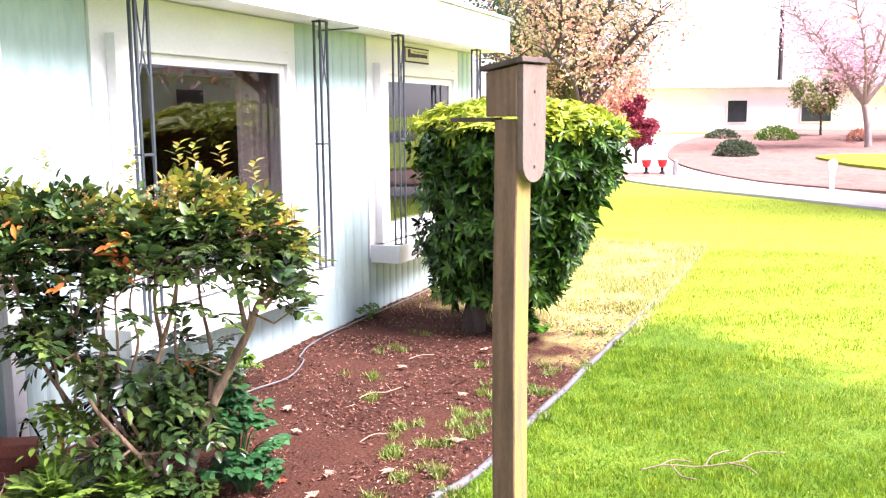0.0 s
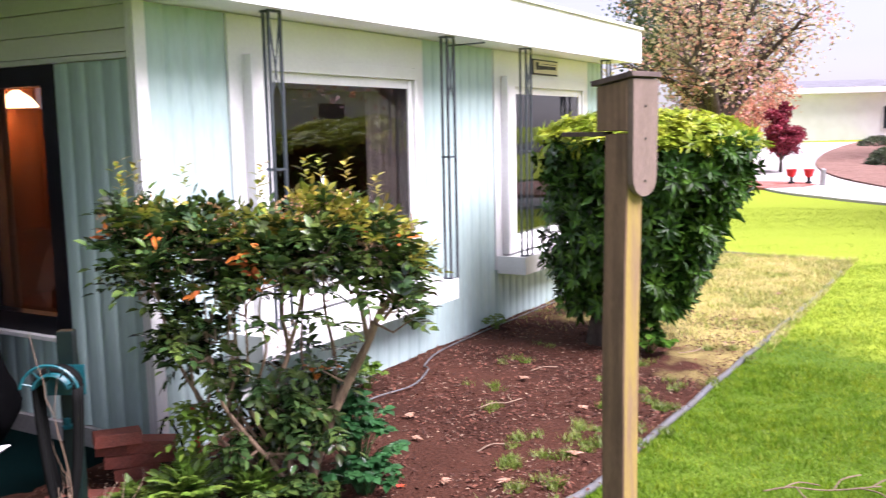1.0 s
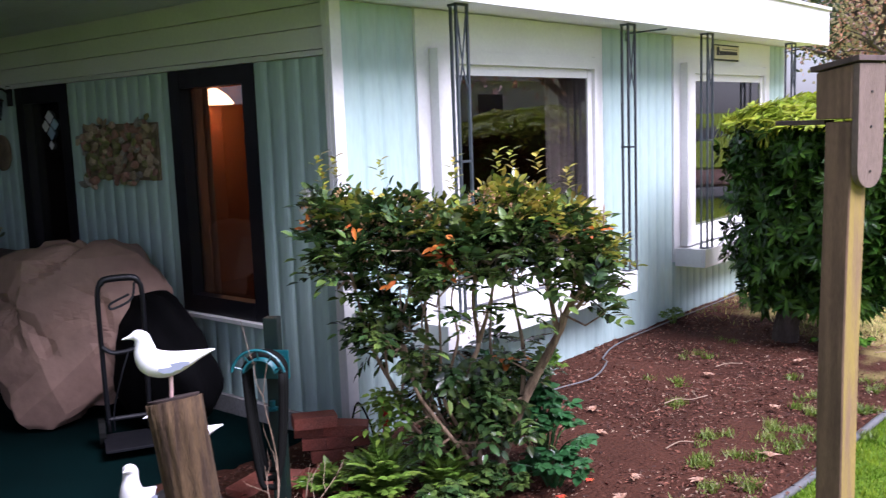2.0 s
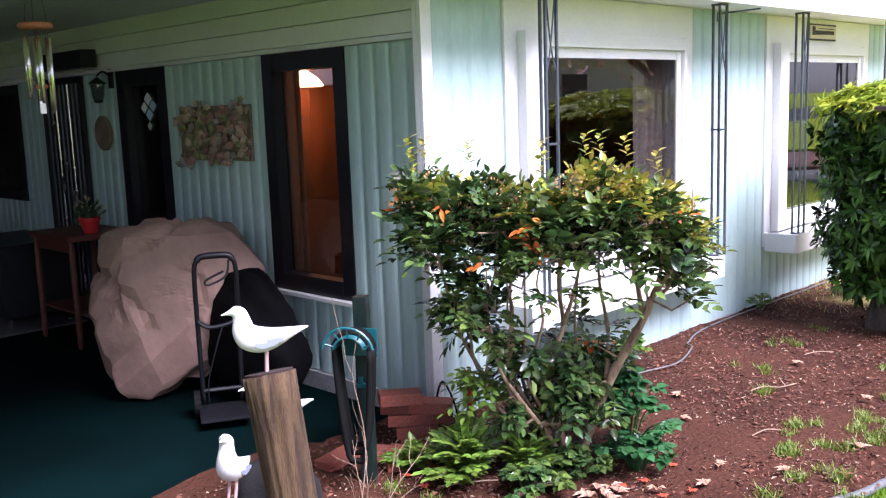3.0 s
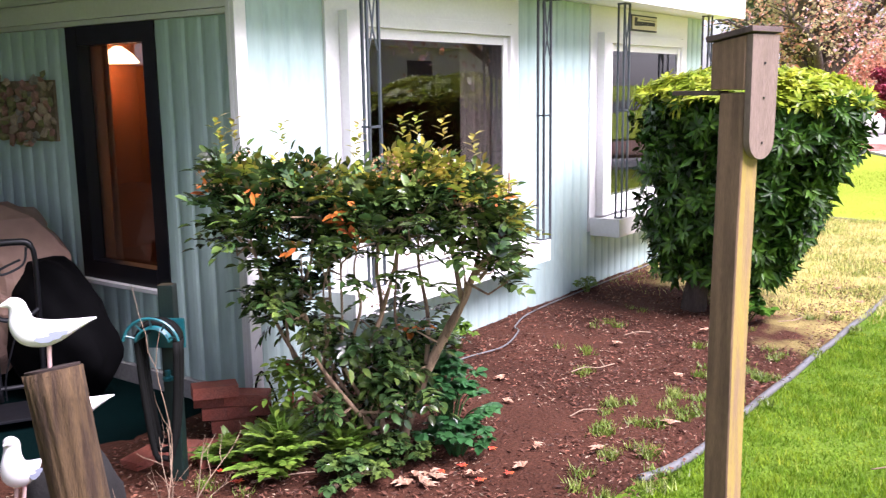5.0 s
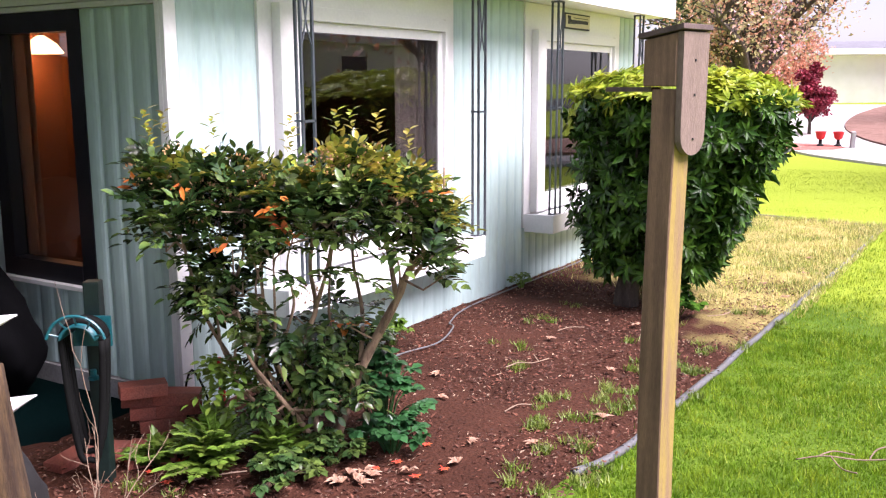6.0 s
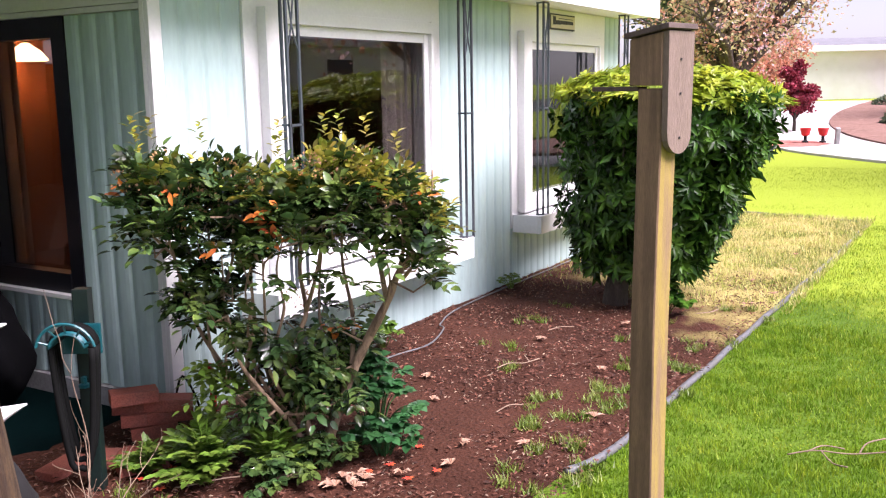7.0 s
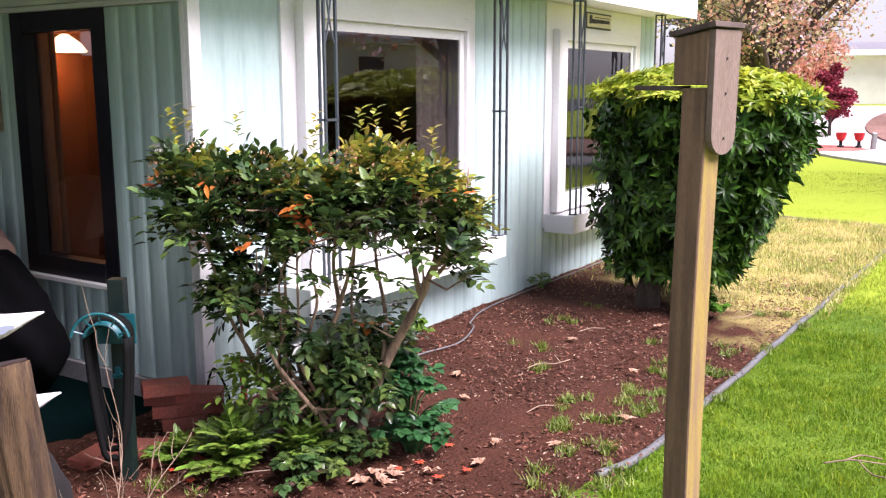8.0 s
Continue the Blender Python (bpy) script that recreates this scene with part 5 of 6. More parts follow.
for k in range(7):
    a = tw.uniform(0, 6.28)
    bare_twig((0.06 * math.cos(a), 0.06 * math.sin(a), 0), (0.35 * math.cos(a), 0.35 * math.sin(a), 1), tw.uniform(0.22, 0.42) if k else 0.72, 0.0026, 1)
for k in range(6):
    a = tw.uniform(0, 6.28)
    bare_twig((0.1 * math.cos(a), 0.1 * math.sin(a), 0.01), (math.cos(a), math.sin(a), 0.35), tw.uniform(0.16, 0.3), 0.002, 1)

# ---- clipped hedge bush ----
hedge = thing("clipped_bush", pose(3.17, -1.0, 0.0, 0, 0, 20 - 90), "large clipped evergreen bush, dark below, bright yellow-green on top", "bush")
hr = np.random.default_rng(77)
HC = np.array([0.42, 0.10])  # crown's centre, across and deep


def hedge_half(z):
    left = np.interp(z, [0.18, 0.30, 0.5, 0.75, 1.0, 1.3, 1.55, 1.64], [0.50, 0.74, 0.78, 0.76, 0.81, 0.81, 0.74, 0.45])
    right = np.interp(z, [0.18, 0.30, 0.5, 0.75, 1.0, 1.3, 1.55, 1.64], [0.05, 0.18, 0.28, 0.40, 0.57, 0.70, 0.68, 0.40])
    deep = np.interp(z, [0.18, 0.30, 0.5, 0.75, 1.0, 1.3, 1.5, 1.64], [0.22, 0.38, 0.46, 0.52, 0.60, 0.64, 0.52, 0.25])
    return left, right, deep


def hedge_point(a, z, k=1.0):
    l_, r_, d_ = hedge_half(z)
    ca, sa = np.cos(a), np.sin(a)
    sq = (np.abs(ca) ** 2.8 + np.abs(sa) ** 2.8) ** (-1 / 2.8)
    lump = 1 + 0.10 * np.sin(a * 5 + z * 7) * np.sin(z * 9 + a * 2)
    return np.stack([HC[0] + np.where(ca > 0, r_, l_) * ca * sq * k * lump, HC[1] + d_ * sa * sq * k * lump, z], -1)


trunk_bm = tube(spline([(0.0, 0, -0.05), (0.02, 0, 0.2), (0.12, 0.02, 0.5), (0.3, 0.06, 0.9)], 5), [0.10 - 0.004 * k for k in range(16)], 10)
part("trunk", trunk_bm, TRUNK, hedge, smooth=True)
for k in range(16):
    a = 2 * math.pi * k / 16 + 0.2
    q = hedge_point(np.array([a]), np.array([1.25]), 0.8)[0]
    start = (0.06 * math.cos(a), 0.06 * math.sin(a), 0.15 + 0.02 * k)
    mid = ((start[0] + q[0]) * 0.42, (start[1] + q[1]) * 0.42, 0.62 + 0.02 * (k % 5))
    part("branch", tube(spline([start, mid, tuple(q)], 6), [0.026 - 0.0016 * i for i in range(13)], 6), TRUNK, hedge, smooth=True)
side_z = hr.uniform(0.30, 1.56, 1900)
side_a = hr.uniform(0, 2 * math.pi, 1900)
P_side = hedge_point(side_a, side_z, hr.uniform(0.84, 1.05, 1900))
keep = np.array([noise.noise(Vector((p[0] * 3.4, p[1] * 3.4, p[2] * 3.8))) > 0.0 for p in P_side])
P_side, side_a = P_side[keep], side_a[keep]
N_side = np.stack([np.cos(side_a), np.sin(side_a), np.full(len(side_a), 0.25)], -1)
rt = np.sqrt(hr.random(900))
at = hr.uniform(0, 2 * math.pi, 900)
P_top = hedge_point(at, np.full(900, 1.42), rt)
P_top[:, 2] = 1.64 - 0.17 * rt ** 3 + 0.03 * np.sin(P_top[:, 0] * 9) * np.sin(P_top[:, 1] * 8) + hr.normal(0, 0.012, 900) - 0.05 * (P_top[:, 0] - HC[0])
N_top = np.stack([0.5 * rt * np.cos(at), 0.5 * rt * np.sin(at), np.ones(900)], -1)


def whorls(P, N, each, rng, lo, hi):
    n_ = len(P)
    N = N / np.linalg.norm(N, axis=1, keepdims=True)
    t1 = np.cross(N, rand_dirs(rng, n_))
    t1 /= np.linalg.norm(t1, axis=1, keepdims=True)
    t2 = np.cross(N, t1)
    B, Dn, U = [], [], []
    for k in range(each):
        a = 2 * math.pi * k / each + rng.uniform(-0.3, 0.3, (n_, 1))
        Dk = (t1 * np.cos(a) + t2 * np.sin(a)) + N * rng.uniform(0.15, 0.8, (n_, 1)) + np.array([0, 0, -0.22])
        B.append(P + Dk * 0.008), Dn.append(Dk), U.append(N + 0.3 * rand_dirs(rng, n_))
    n_ *= each
    ln = rng.uniform(lo, hi, n_)
    return np.concatenate(B), np.concatenate(Dn), np.concatenate(U), ln, ln * rng.uniform(0.27, 0.36, n_)


# top whorls take the brighter leaf colour, the sides the shaded one
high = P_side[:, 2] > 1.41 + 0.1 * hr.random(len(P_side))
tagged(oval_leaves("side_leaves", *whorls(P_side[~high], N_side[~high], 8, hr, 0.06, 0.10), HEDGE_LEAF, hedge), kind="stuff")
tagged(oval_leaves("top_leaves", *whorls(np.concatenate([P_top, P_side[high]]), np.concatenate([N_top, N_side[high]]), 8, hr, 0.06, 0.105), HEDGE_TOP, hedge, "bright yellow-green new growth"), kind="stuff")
P_in = hedge_point(hr.uniform(0, 6.283, 4200), hr.uniform(0.3, 1.46, 4200), np.sqrt(hr.random(4200)) * 0.86)
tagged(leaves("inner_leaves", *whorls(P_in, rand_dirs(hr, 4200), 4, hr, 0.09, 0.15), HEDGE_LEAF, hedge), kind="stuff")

# ---- edging pipe, drip hose, litter ----
pipe_pts = spline([(0.30, -1.86, 0.035), (0.55, -1.93, 0.03), (1.2, -1.96, 0.028), (2.34, -1.99, 0.03), (3.6, -2.02, 0.026), (5.6, -2.08, 0.03), (7.4, -2.10, 0.024), (8.05, -2.08, 0.02), (8.2, -1.85, 0.02), (8.4, -1.0, 0.018), (8.65, 0.3, 0.018), (8.8, 1.2, 0.016)], 10)
tagged(part("lawn_edging", tube([p + Vector((0, 0.018 * noise.noise(p * 1.3), -0.014 + 0.012 * noise.noise(p * 1.9 + Vector((0, 7, 0))))) for p in pipe_pts], 0.019, 10), PIPE, None, smooth=True), "grey plastic edging pipe between bed and lawn", "edging")
tagged(part("drip_hose", tube(spline([(0.75, -0.42, 0.04), (1.25, -0.33, 0.035), (1.6, -0.40, 0.04), (1.95, -0.30, 0.045), (2.05, -0.22, 0.05), (2.6, -0.10, 0.045), (4.2, -0.09, 0.04), (5.6, -0.08, 0.04)], 8), 0.0055, 6), PIPE, None, smooth=True), "thin grey drip hose lying on the mulch", "hose")
branch = thing("fallen_branch", pose(0, 0, 0), "pale bare branch lying on the lawn", "branch")
for pts in ([(0.86, -2.62, 0.045), (0.92, -2.72, 0.06), (0.98, -2.86, 0.05), (1.10, -3.05, 0.06)], [(0.93, -2.74, 0.06), (0.84, -2.80, 0.05), (0.80, -2.86, 0.06)], [(1.0, -2.88, 0.05), (1.08, -2.90, 0.07), (1.2, -2.96, 0.06)], [(0.90, -2.69, 0.055), (0.99, -2.74, 0.06), (1.02, -2.82, 0.05)], [(1.05, -2.96, 0.055), (1.02, -3.05, 0.06), (0.97, -3.1, 0.05)], [(1.08, -3.02, 0.06), (1.2, -3.08, 0.065), (1.26, -3.2, 0.06)]):
    part("limb", tube(spline(pts, 5), 0.0034, 6), PALECHIP, branch, smooth=True)
for pts in ([(1.35, -1.0, 0.05), (1.45, -1.03, 0.055), (1.5, -1.09, 0.05), (1.62, -1.13, 0.05)], [(1.55, -1.1, 0.05), (1.62, -1.04, 0.055)], [(2.2, -0.92, 0.05), (2.3, -0.96, 0.055), (2.36, -1.03, 0.05)], [(0.75, -1.31, 0.04), (0.85, -1.33, 0.048), (0.9, -1.38, 0.042)], [(3.05, -1.62, 0.05), (3.12, -1.70, 0.055), (3.25, -1.72, 0.05)], [(-0.62, -0.62, 0.05), (-0.5, -0.72, 0.06), (-0.42, -0.76, 0.05)]):
    tagged(part("stick", tube(spline(pts, 4), 0.0032, 5), PALECHIP), "thin pale stick lying on the mulch", "stick", "sticks on the bed")

tagged(part("root", tube(spline([(-0.48, -0.90, 0.03), (-0.40, -0.95, 0.075), (-0.32, -1.0, 0.07), (-0.22, -1.0, 0.02)], 6), [0.012] * 12 + [0.009] * 7, 8), STEM, smooth=True), "brown crooked root lying at the shrub's foot", "root")
lr = np.random.default_rng(13)


def bed_xy(n_, x0, x1, rng):
    x = rng.uniform(x0, x1, n_)
    y = rng.uniform(0, 1, n_)
    lo_ = -1.95 - 0.02 * x
    hi_ = np.where(x > -0.04, -0.02, 0.2)
    return x, lo_ + (hi_ - lo_) * y


def chips(name, n_, x0, x1, size, mat, label, z=0.045):
    """Flat splinters lying at odd angles."""
    x, y = bed_xy(n_, x0, x1, lr)
    a = lr.uniform(0, 6.283, n_)
    ahead = np.stack([np.cos(a), np.sin(a), lr.normal(0, 0.35, n_)], -1)
    up_ = np.array([0, 0, 1.0]) + 0.6 * rand_dirs(lr, n_)
    ln = lr.uniform(0.5, 1.4, n_) * size
    zz = np.array([0.03 + 0.02 * noise.noise(Vector((p, q, 1)) * 2.2) + 0.012 * noise.noise(Vector((p * 9, q * 9, 5))) for p, q in zip(x, y)])
    ob = leaves(name, np.stack([x, y, zz + 0.004], -1), ahead, up_, ln, ln * lr.uniform(0.22, 0.5, n_), mat, fold=0.25, droop=0.05)
    return tagged(ob, label, "litter", kind="stuff")


chips("bark_chips", 18000, -2.2, 4.6, 0.026, BARKCHIP, "red-brown bark chips covering the bed")
chips("pale_splinters", 6500, -2.2, 6.0, 0.019, PALECHIP, "pale dry splinters scattered on the bed")
for lx, ly in ((0.10, -1.44), (0.33, -1.36), (1.07, -0.74), (2.01, -0.95), (0.75, -0.95), (-0.05, -1.30), (0.45, -1.62), (1.6, -1.5), (2.6, -1.3), (3.5, -1.85), (4.3, -1.7), (4.9, -1.9), (-0.3, -1.15), (0.9, -1.75), (5.6, -1.8), (3.9, -1.95), (-0.25, -1.17), (-0.19, -1.21), (-0.30, -1.12), (-0.22, -1.12), (-0.27, -1.22), (-0.16, -1.15)):
    n_ = 5
    a0 = lr.uniform(0, 6)
    aa = a0 + np.linspace(-1.2, 1.2, n_)
    lf = leaves("dead_leaf", np.tile([0, 0, 0.0], (n_, 1)), np.stack([np.cos(aa), np.sin(aa), np.full(n_, 0.25)], -1), np.tile([0, 0, 1.0], (n_, 1)), lr.uniform(0.035, 0.06, n_), lr.uniform(0.02, 0.03, n_), FALLEN, fold=0.3)
    lf.location = (lx, ly, 0.045)
    tagged(lf, "curled pale brown fallen leaf on the mulch", "leaf", "fallen leaves")
for lx, ly in ((0.20, -1.22), (-0.10, -1.36), (-0.02, -1.22), (0.02, -1.42), (-0.55, -0.52), (-0.62, -0.42), (-0.48, -0.44), (-0.66, -0.56), (-0.12, -1.18)):
    n_ = 6
    aa = np.linspace(0, 5.5, n_)
    lf = leaves("red_leaf", np.tile([0, 0, 0.0], (n_, 1)), np.stack([np.cos(aa), np.sin(aa), np.full(n_, 0.4)], -1), np.tile([0, 0, 1.0], (n_, 1)), lr.uniform(0.018, 0.034, n_), lr.uniform(0.010, 0.018, n_), REDLEAF)
    lf.location = (lx, ly, 0.04)
    tagged(lf, "bright red fallen leaves on the soil", "leaf", "fallen leaves")


def grass(name, x, y, height, mat, label, z=0.0, lean=0.5, width=0.0035, patchy=0.0):
    n_ = len(x)
    a = lr.uniform(0, 6.283, n_)
    h_ = height * lr.uniform(0.55, 1.25, n_) * (1 + patchy * (np.sin(x * 17 + 3 * np.sin(y * 5)) * np.sin(y * 14 + 2 * np.sin(x * 6)) + 0.6 * np.sin(x * 5.3 + y * 3.1)))
    up_ = np.stack([np.cos(a) * lean * lr.random(n_), np.sin(a) * lean * lr.random(n_), np.ones(n_)], -1)
    sd_ = np.stack([-np.sin(a), np.cos(a), np.zeros(n_)], -1) * width
    base = np.stack([x, y, np.full(n_, z)], -1)
    tip = base + up_ * h_[:, None]
    v = np.stack([base - sd_, base + sd_, tip], 1).reshape(-1, 3)
    f = np.arange(3 * n_).reshape(-1, 3)
    return tagged(raw(name, v.tolist(), f.tolist(), mat), label, "grass", kind="stuff")


# lawn: densest where the camera passes
gx, gy = [], []
for n_, x0, x1, y0, y1 in ((70000, -4.4, -0.9, -5.4, -1.95), (20000, -0.9, 3.2, -5.6, -4.6), (90000, -0.9, 3.2, -4.6, -1.95), (60000, 3.2, 8.2, -6.0, -2.08), (30000, 8.2, 15, -6.0, 3)):
    gx.append(lr.uniform(x0, x1, n_)), gy.append(lr.uniform(y0, y1, n_))
gx, gy = np.concatenate(gx), np.concatenate(gy)
ok = gy < np.interp(gx, EDGE_X, EDGE_Y) + 0.03 * np.sin(gx * 9) * np.sin(gx * 2.3)
ok |= gx > 8.9
gx, gy = gx[ok], gy[ok]
dry_ = lr.random(len(gx)) < np.clip((gx - 0.6 * gy - 2.6 + 1.2 * np.sin(gx * 1.7) * np.sin(gy * 2.1)) / 6.0, 0.04, 0.9)
grass("lawn_grass", gx[~dry_], gy[~dry_], 0.026, BLADE, "short bright green lawn grass", 0.0, 1.1, 0.0028, 0.45)
grass("lawn_grass", gx[dry_], gy[dry_], 0.026, FARBLADE, "short yellow-green lawn grass", 0.0, 1.1, 0.0028, 0.45)
# tufts in the bed
tx, ty = [], []
for cx, cy, n_, r_ in ((0.9, -1.68, 420, 0.24), (1.3, -1.74, 340, 0.22), (1.1, -1.45, 90, 0.12), (0.75, -1.5, 110, 0.14), (2.1, -1.6, 120, 0.2), (0.55, -1.75, 160, 0.14), (1.75, -1.62, 120, 0.12), (1.9, -1.85, 160, 0.15), (1.45, -1.02, 60, 0.05), (1.75, -0.85, 60, 0.12), (2.35, -1.9, 140, 0.16), (0.05, -1.85, 160, 0.2), (0.35, -1.9, 120, 0.15), (2.4, -0.7, 60, 0.14), (2.8, -1.5, 60, 0.12), (3.3, -1.85, 100, 0.2), (-0.5, -1.9, 160, 0.3), (-0.75, -0.48, 70, 0.1), (2.9, -0.65, 60, 0.12), (-1.0, -0.3, 120, 0.35)):
    clumps = max(3, n_ // 28)
    ox, oy = lr.normal(cx, r_ * 0.6, clumps), lr.normal(cy, r_ * 0.6, clumps)
    which = lr.integers(0, clumps, 2 * n_)
    tx.append(ox[which] + lr.normal(0, 0.022, 2 * n_)), ty.append(np.minimum(oy[which] + lr.normal(0, 0.022, 2 * n_), -0.02 if cx > 0 else 0.25))
grass("grass_tufts", np.concatenate(tx), np.concatenate(ty), 0.036, BEDBLADE, "sparse grass tufts growing through the mulch", 0.025, 1.3, 0.0035)
sx_, sy_ = lr.uniform(3.4, 8.3, 26000), lr.uniform(-2.15, 0.0, 26000)
ok = (sx_ - 0.9 * sy_ + 2.0 * lr.random(26000)) > 6.3
ok |= lr.random(26000) < 0.03
gsx, gsy = lr.uniform(3.6, 8.3, 15000), lr.uniform(-2.12, -0.1, 15000)
ok2 = (np.sin(gsx * 3.1) * np.sin(gsy * 4.3 + gsx) + 0.5 * np.sin(gsx * 7 + gsy * 5)) > 0.0
grass("bed_grass", gsx[ok2], gsy[ok2], 0.04, BEDBLADE, "green grass coming up through the dry bed", 0.02, 1.0, 0.004)
grass("dry_grass", sx_[ok], sy_[ok], 0.05, STRAWBLADE, "dry yellow grass on the bed", 0.02, 1.2, 0.004)

# ---- distance: path, bank, houses, trees ----
def ribbon(name, line, width, mat, lift, label, category):
    verts, faces = [], []
    for i, (x, y) in enumerate(line):
        a, b = line[max(i - 1, 0)], line[min(i + 1, len(line) - 1)]
        dx, dy = b[0] - a[0], b[1] - a[1]
        k = math.hypot(dx, dy)
        for s in (-1, 1):
            px, py = x - s * dy / k * width[i] / 2, y + s * dx / k * width[i] / 2
            verts += [(px, py, land(px, py) + lift), (px, py, land(px, py) - 0.1)]
    for i in range(len(line) - 1):
        a, b = 4 * i, 4 * i + 4
        faces += [(a, b, b + 2, a + 2), (a, a + 1, b + 1, b), (a + 2, b + 2, b + 3, a + 3)]
    return tagged(raw(name, verts, faces, mat), label, category, kind="structure")


p_line = [(q.x, q.y) for q in spline([(9, -14, 0), (12.2, -7.2, 0), (14.6, -4.6, 0), (17.0, -2.4, 0), (19.5, -0.4, 0), (23, 0.5, 0), (30, 1.4, 0), (40, 2.6, 0)], 8)]
ribbon("path", p_line, [1.5 + 0.03 * min(i, 28) + 0.10 * max(0, i - 28) for i in range(len(p_line))], CONCRETE, 0.05, "pale concrete garden path curving past the lawn", "path")
b_line = [(q.x, q.y) for q in spline([(15.4, -8.6, 0), (19.8, -4.7, 0), (25.2, -3.0, 0), (33, -3.2, 0), (44, -4.8, 0)], 8)]
ribbon("mulch_bank", b_line, [3.0 + 0.28 * i for i in range(len(b_line))], BANK, 0.09, "brown bark bank beyond the path", "bank")
g_line = [(q.x, q.y) for q in spline([(19, -16, 0), (23.5, -7.2, 0), (25.5, -4.8, 0), (26.5, -3.6, 0)], 6)]
ribbon("bank_lawn", g_line, [7.5 - 0.35 * i for i in range(len(g_line))], LAWN, 0.15, "bright lawn mound behind the bark edge", "lawn")
GRAVEL = ground_material("red_gravel", (0.42, 0.15, 0.12), (0.35, 0.12, 0.10), (0.5, 0.25, 0.2))
ribbon("red_gravel_bed", [(20.2, 2.6), (20.3, 1.6), (20.2, 0.8), (20.0, 0.2)], [0.8, 1.6, 1.7, 0.6], GRAVEL, 0.06, "red gravel bed by the path", "gravel bed")
for x, y in ((20.5, 0.72), (20.6, 0.34)):
    cup = thing("red_planter", pose(x, y, land(x, y) + 0.06), "red goblet-shaped planter by the path", "planter", "red planters")
    part("bowl", lathe([(0.04, 0.15), (0.09, 0.18), (0.13, 0.34), (0.118, 0.34), (0.08, 0.22), (0.002, 0.20)], 16), TERRA, cup)
    part("stem", lathe([(0.08, 0.0), (0.075, 0.03), (0.04, 0.05), (0.035, 0.16)], 12), ROCK, cup)
slab = tagged(part("standing_stone", box(-0.08, 0.08, -0.05, 0.05, -0.05, 0.42, 0.03), FOOTING), "grey upright stone by the path", "stone")
slab.matrix_world = pose(20.4, 0.0, 0.06, 0, -10, 20)
lightpost = thing("garden_light", pose(17.2, -3.55, 0.05), "short white garden light post", "garden lamp")
part("post", lathe([(0.05, 0), (0.05, 0.36), (0.06, 0.37), (0.06, 0.40)], 12), WHITE, lightpost)
part("head", lathe([(0.07, 0.40), (0.09, 0.52), (0.10, 0.56), (0.02, 0.62)], 12), WHITE, lightpost)

SHADEGLASS = material("dark_window_glass", (0.03, 0.035, 0.04), 0.1, 0, 4, 40, 0.2, 0)
ROOFGREY = material("grey_roof", (0.20, 0.20, 0.22), 0.85, 0, 2, 30, 0.15, 0.3)


def far_house(m, length, depth, height, windows, label):
    h = thing("far_house", m, label, "house")
    part("wall", box(0, length, 0, depth, -0.3, height), WHITE, h)
    part("fascia", box(-0.35, length + 0.35, -0.5, depth + 0.4, height + 0.002, height + 0.28, 0.02), WHITE, h)
    bm = bmesh.new()
    v = [bm.verts.new(p) for p in ((-0.35, -0.5, height + 0.285), (length + 0.35, -0.5, height + 0.285), (length + 0.35, depth / 2, height + 0.75), (-0.35, depth / 2, height + 0.75), (length + 0.35, depth + 0.4, height + 0.285), (-0.35, depth + 0.4, height + 0.285))]
    bm.faces.new(v[:4]), bm.faces.new((v[3], v[2], v[4], v[5])), bm.faces.new((v[0], v[3], v[5])), bm.faces.new((v[1], v[4], v[2]))
    part("roof", bm, ROOFGREY, h)
    for a, b, c, d in windows:
        w_ = part("window", box(a - 0.06, b + 0.06, -0.05, -0.004, c - 0.06, d + 0.06, 0.01), WHITE, h)
        part("pane", box(a, b, -0.062, -0.052, c, d), SHADEGLASS, w_)
    return h


far_house(pose(40.5, 7.6, 0.45, 0, 0, -68), 18, 8, 2.35, [(7.3, 8.2, 0.75, 1.75), (10.8, 12.2, 0.75, 1.75), (15.0, 16.0, 0.75, 1.75)], "white single-storey house behind the bank")
far_house(pose(16.0, -24.0, 0, 0, 0, 180), 22, 8, 2.5, [(2, 3.4, 0.9, 1.9), (6, 8.5, 0.6, 2.0), (12, 13.4, 0.9, 1.9), (17, 18.6, 0.6, 2.0)], "pale house across the lawn, seen in the glass")
far_house(pose(50.0, -24.0, 0.9, 0, 0, 180), 26, 8, 2.6, [(3, 4.4, 0.9, 1.9), (9, 11, 0.6, 2.0), (16, 18, 0.6, 2.0)], "pale house farther along, seen in the glass")
ASPHALT = material("asphalt", (0.055, 0.055, 0.057), 0.9, 0, 0.6, 60, 0.15, 0.3)
ribbon("road", [(-60.0, -15.5), (0.0, -15.5), (20.0, -15.8), (60.0, -17.0)], [4.5, 4.5, 4.5, 4.5], ASPHALT, 0.03, "grey asphalt lane beyond the lawn", "road")


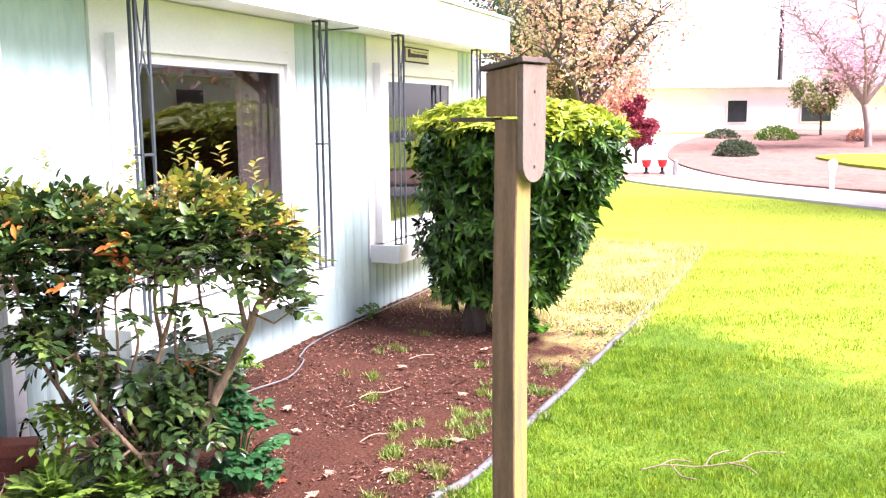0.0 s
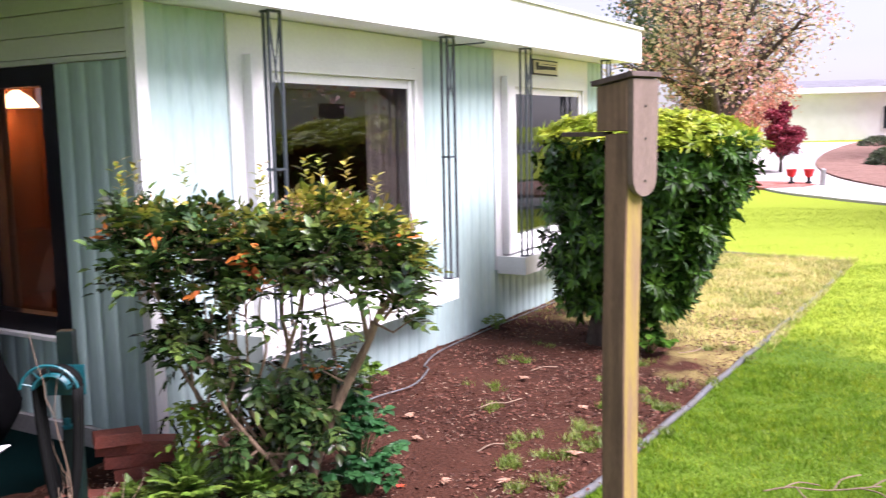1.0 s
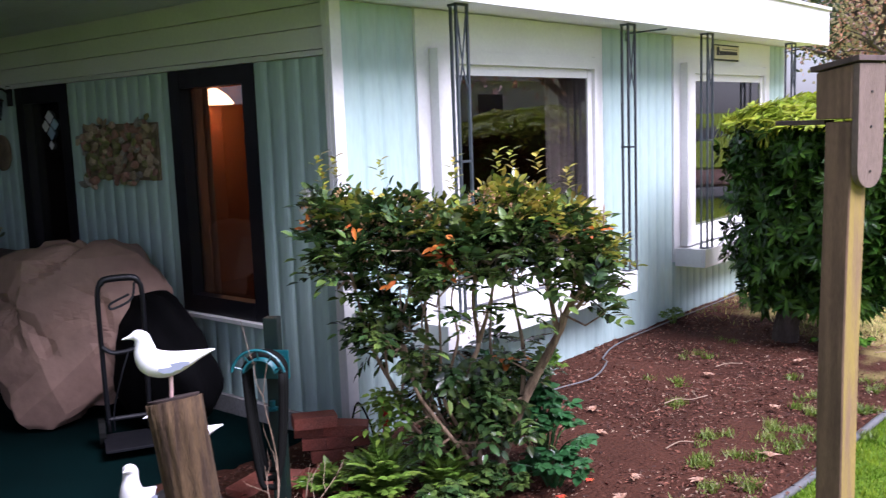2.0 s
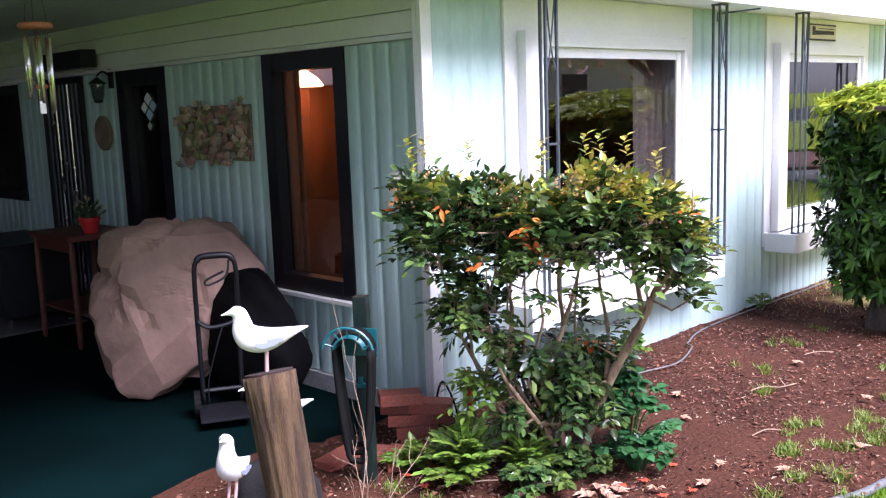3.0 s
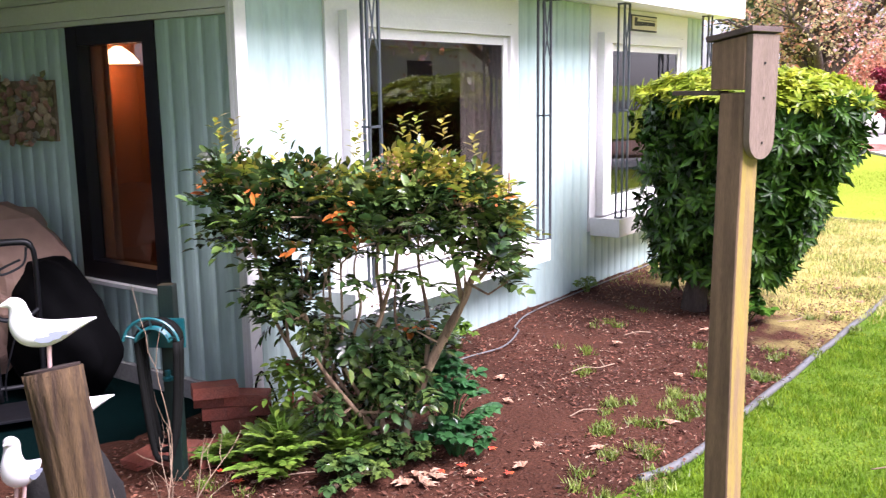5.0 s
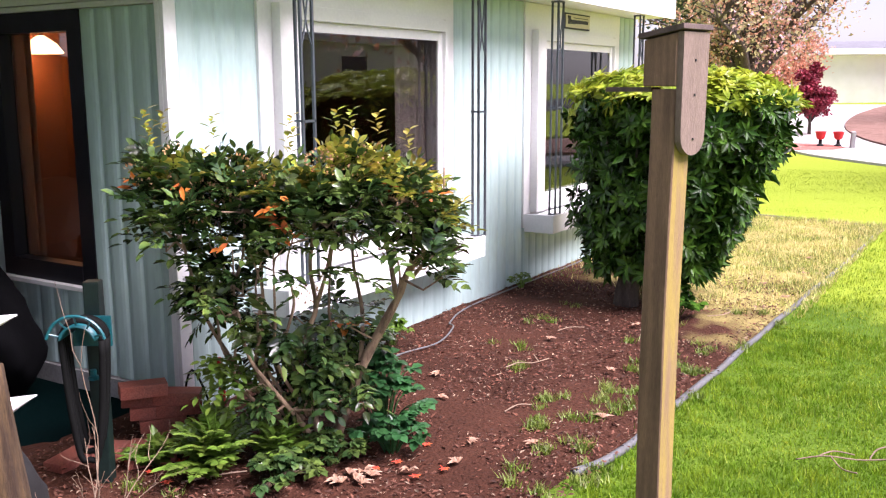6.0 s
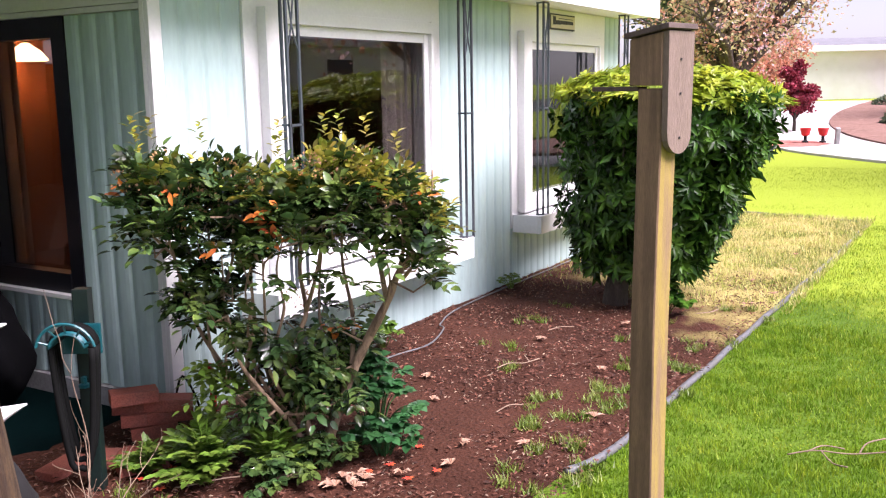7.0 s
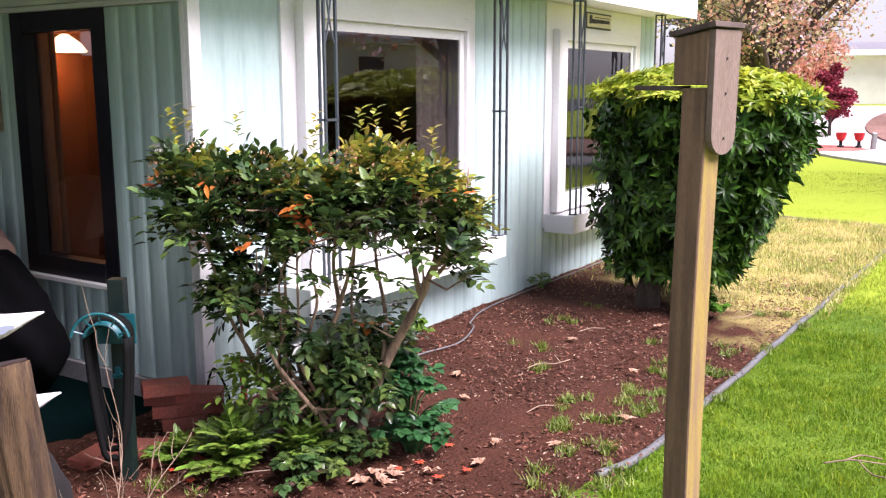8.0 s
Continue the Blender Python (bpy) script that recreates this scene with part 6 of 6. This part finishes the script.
def tree(m, trunk_h, height, spread, leaf_sets, seed, label, limbs=7, lean=(0, 0), trunk_r=0.16, per=70, bark=None, size=0.11):
    """Tapered trunk, forked limbs, clumps of small leaves at the twigs."""
    rng = np.random.default_rng(seed)
    t = thing("tree", m, label, "tree")
    top_ = Vector((lean[0], lean[1], trunk_h))
    part("trunk", tube(spline([(0, 0, -0.2), (lean[0] * 0.3, lean[1] * 0.3, trunk_h * 0.5), tuple(top_)], 5), [trunk_r * (1 - 0.035 * k) for k in range(11)], 10), bark or TRUNK, t, smooth=True)
    ends = []
    wood = bmesh.new()
    for k in range(limbs):
        a = 2 * math.pi * k / limbs + rng.uniform(-0.4, 0.4)
        e = rng.uniform(0.15, 1.0)
        tip = top_ + Vector((math.cos(a) * spread * (1.05 - 0.6 * e), math.sin(a) * spread * (1.05 - 0.6 * e), (height - trunk_h) * (0.2 + 0.75 * e)))
        mid = top_.lerp(tip, 0.45) + Vector((rng.normal(0, 0.2), rng.normal(0, 0.2), 0.25))
        line = spline([tuple(top_), tuple(mid), tuple(tip)], 6)
        part("limb", tube(line, [trunk_r * 0.55 * (1 - 0.07 * i) for i in range(13)], 7), bark or TRUNK, t, smooth=True)
        for i in range(3, 13):
            for _ in range(3):
                d = rand_dirs(rng, 1)[0]
                d[2] = abs(d[2]) * 0.6
                q = line[i] + Vector(d) * spread * rng.uniform(0.12, 0.38)
                tube([line[i], line[i].lerp(q, 0.5) + Vector((0, 0, 0.06)), q], [0.028, 0.018, 0.008], 4, wood, False)
                ends.append(tuple(q))
    part("twig", wood, bark or TRUNK, t)
    ends = np.array(ends)
    for n_, (mat_, share) in enumerate(leaf_sets):
        pick = ends[rng.random(len(ends)) < share]
        B = np.repeat(pick, per, 0) + rng.normal(0, spread * 0.10, (len(pick) * per, 3))
        n2 = len(B)
        ln = rng.uniform(0.6, 1.3, n2) * size
        tagged(leaves("crown", B, rand_dirs(rng, n2), rand_dirs(rng, n2), ln, ln * 0.7, mat_, t), kind="stuff")
    return t


tree(pose(20.3, 2.4, 0.0), 1.55, 5.4, 3.0, [(CREAMLEAF, 0.6), (RUSTLEAF, 0.35), (BLOSSOM, 0.1)], 5, "spreading spring tree with thin cream and rust leaves", 15, (0.1, 0.1), 0.26, 22, None, 0.10)
tree(pose(31.0, -4.8, 0.34), 1.5, 6.6, 3.6, [(BLOSSOM, 0.8)], 9, "pink blossoming cherry tree on the bank", 10, (0.1, 0.2), 0.13, 20, PALEBARK, 0.13)
tree(pose(36.0, -9.5, 0.5), 1.6, 7.5, 4.2, [(BLOSSOM, 0.9)], 19, "pink blossoming tree farther along the bank", 9, (0, 0), 0.16, 46, None, 0.15)
tree(pose(24.0, 1.62, 0.12), 0.4, 2.0, 0.52, [(MAROON, 0.9)], 12, "small maroon-leaved tree behind the lawn", 7, (0, 0), 0.06, 60, None, 0.09)
tree(pose(26.5, 3.6, 0.2), 0.6, 3.6, 1.8, [(RUSTLEAF, 0.9)], 22, "red-leaved tree behind the spreading tree", 7, (0, 0), 0.08, 50, None, 0.11)
tree(pose(38.5, -3.3, 0.57), 0.9, 2.6, 1.3, [(FERN, 0.45), (CREAMLEAF, 0.5)], 31, "small grey-green tree by the far house", 7, (0, 0), 0.06, 40, None, 0.11)
tree(pose(13.6, -7.8, 0.0), 1.9, 6.4, 4.3, [(BLOSSOM, 0.35), (RUSTLEAF, 0.4)], 41, "rust and pink tree beside the lawn", 10, (0.5, 0.3), 0.18, 22, None, 0.16)
tree(pose(1.5, -26, 0.0), 2.4, 8.0, 4.5, [(MAROON, 0.7), (FARGREEN, 0.3)], 43, "dark maroon tree behind the far lane", 9, (0, 0), 0.25, 40, None, 0.18)
tree(pose(58, 14, 1.5), 3, 11, 6, [(FARGREEN, 0.8)], 51, "tall grey-green tree far behind the roof", 9, (0, 0), 0.3, 46, None, 0.3)


def mound(x, y, w, h, mat, n_, size, label, seed):
    rng = np.random.default_rng(seed)
    s = thing("low_shrub", pose(x, y, land(x, y)), label, "shrub")
    d = rand_dirs(rng, n_)
    d[:, 2] = np.abs(d[:, 2])
    P = d * np.array([w / 2, w / 2.4, h]) * rng.uniform(0.75, 1.03, (n_, 1))
    ln = rng.uniform(0.6, 1.3, n_) * size
    tagged(leaves("foliage", P, d + 0.8 * rand_dirs(rng, n_), rand_dirs(rng, n_), ln, ln * 0.5, mat, s), kind="stuff")
    bm = bmesh.new()
    for k in range(7):
        a = 2 * math.pi * k / 7
        tube([(0, 0, -0.05), (0.2 * w * math.cos(a), 0.2 * w * math.sin(a), h * 0.4), (0.4 * w * math.cos(a), 0.35 * w * math.sin(a), h * 0.6)], 0.015, 5, bm, False)
    part("stems", bm, TRUNK, s)


mound(26.9, -0.9, 1.5, 0.52, FARGREEN, 2600, 0.10, "clipped low dark green shrub on the bank", 1)
mound(35.5, -1.7, 1.9, 0.55, FERN, 1500, 0.12, "low yellow-green shrub before the far house", 2)
mound(36.5, 0.4, 1.6, 0.4, FARGREEN, 900, 0.12, "low grey shrub before the far house", 3)
mound(34.5, -4.6, 1.0, 0.5, RUSTLEAF, 700, 0.1, "small reddish shrub on the bank", 4)
mound(36.0, -7.2, 2.6, 1.2, CREAMLEAF, 1600, 0.14, "yellow-green shrub on the bank", 5)
tagged(part("utility_pole", tube([(44.5, -1.4, 0), (44.5, -1.4, 9.5)], 0.11, 10), TRUNK), "dark wooden utility pole", "pole")
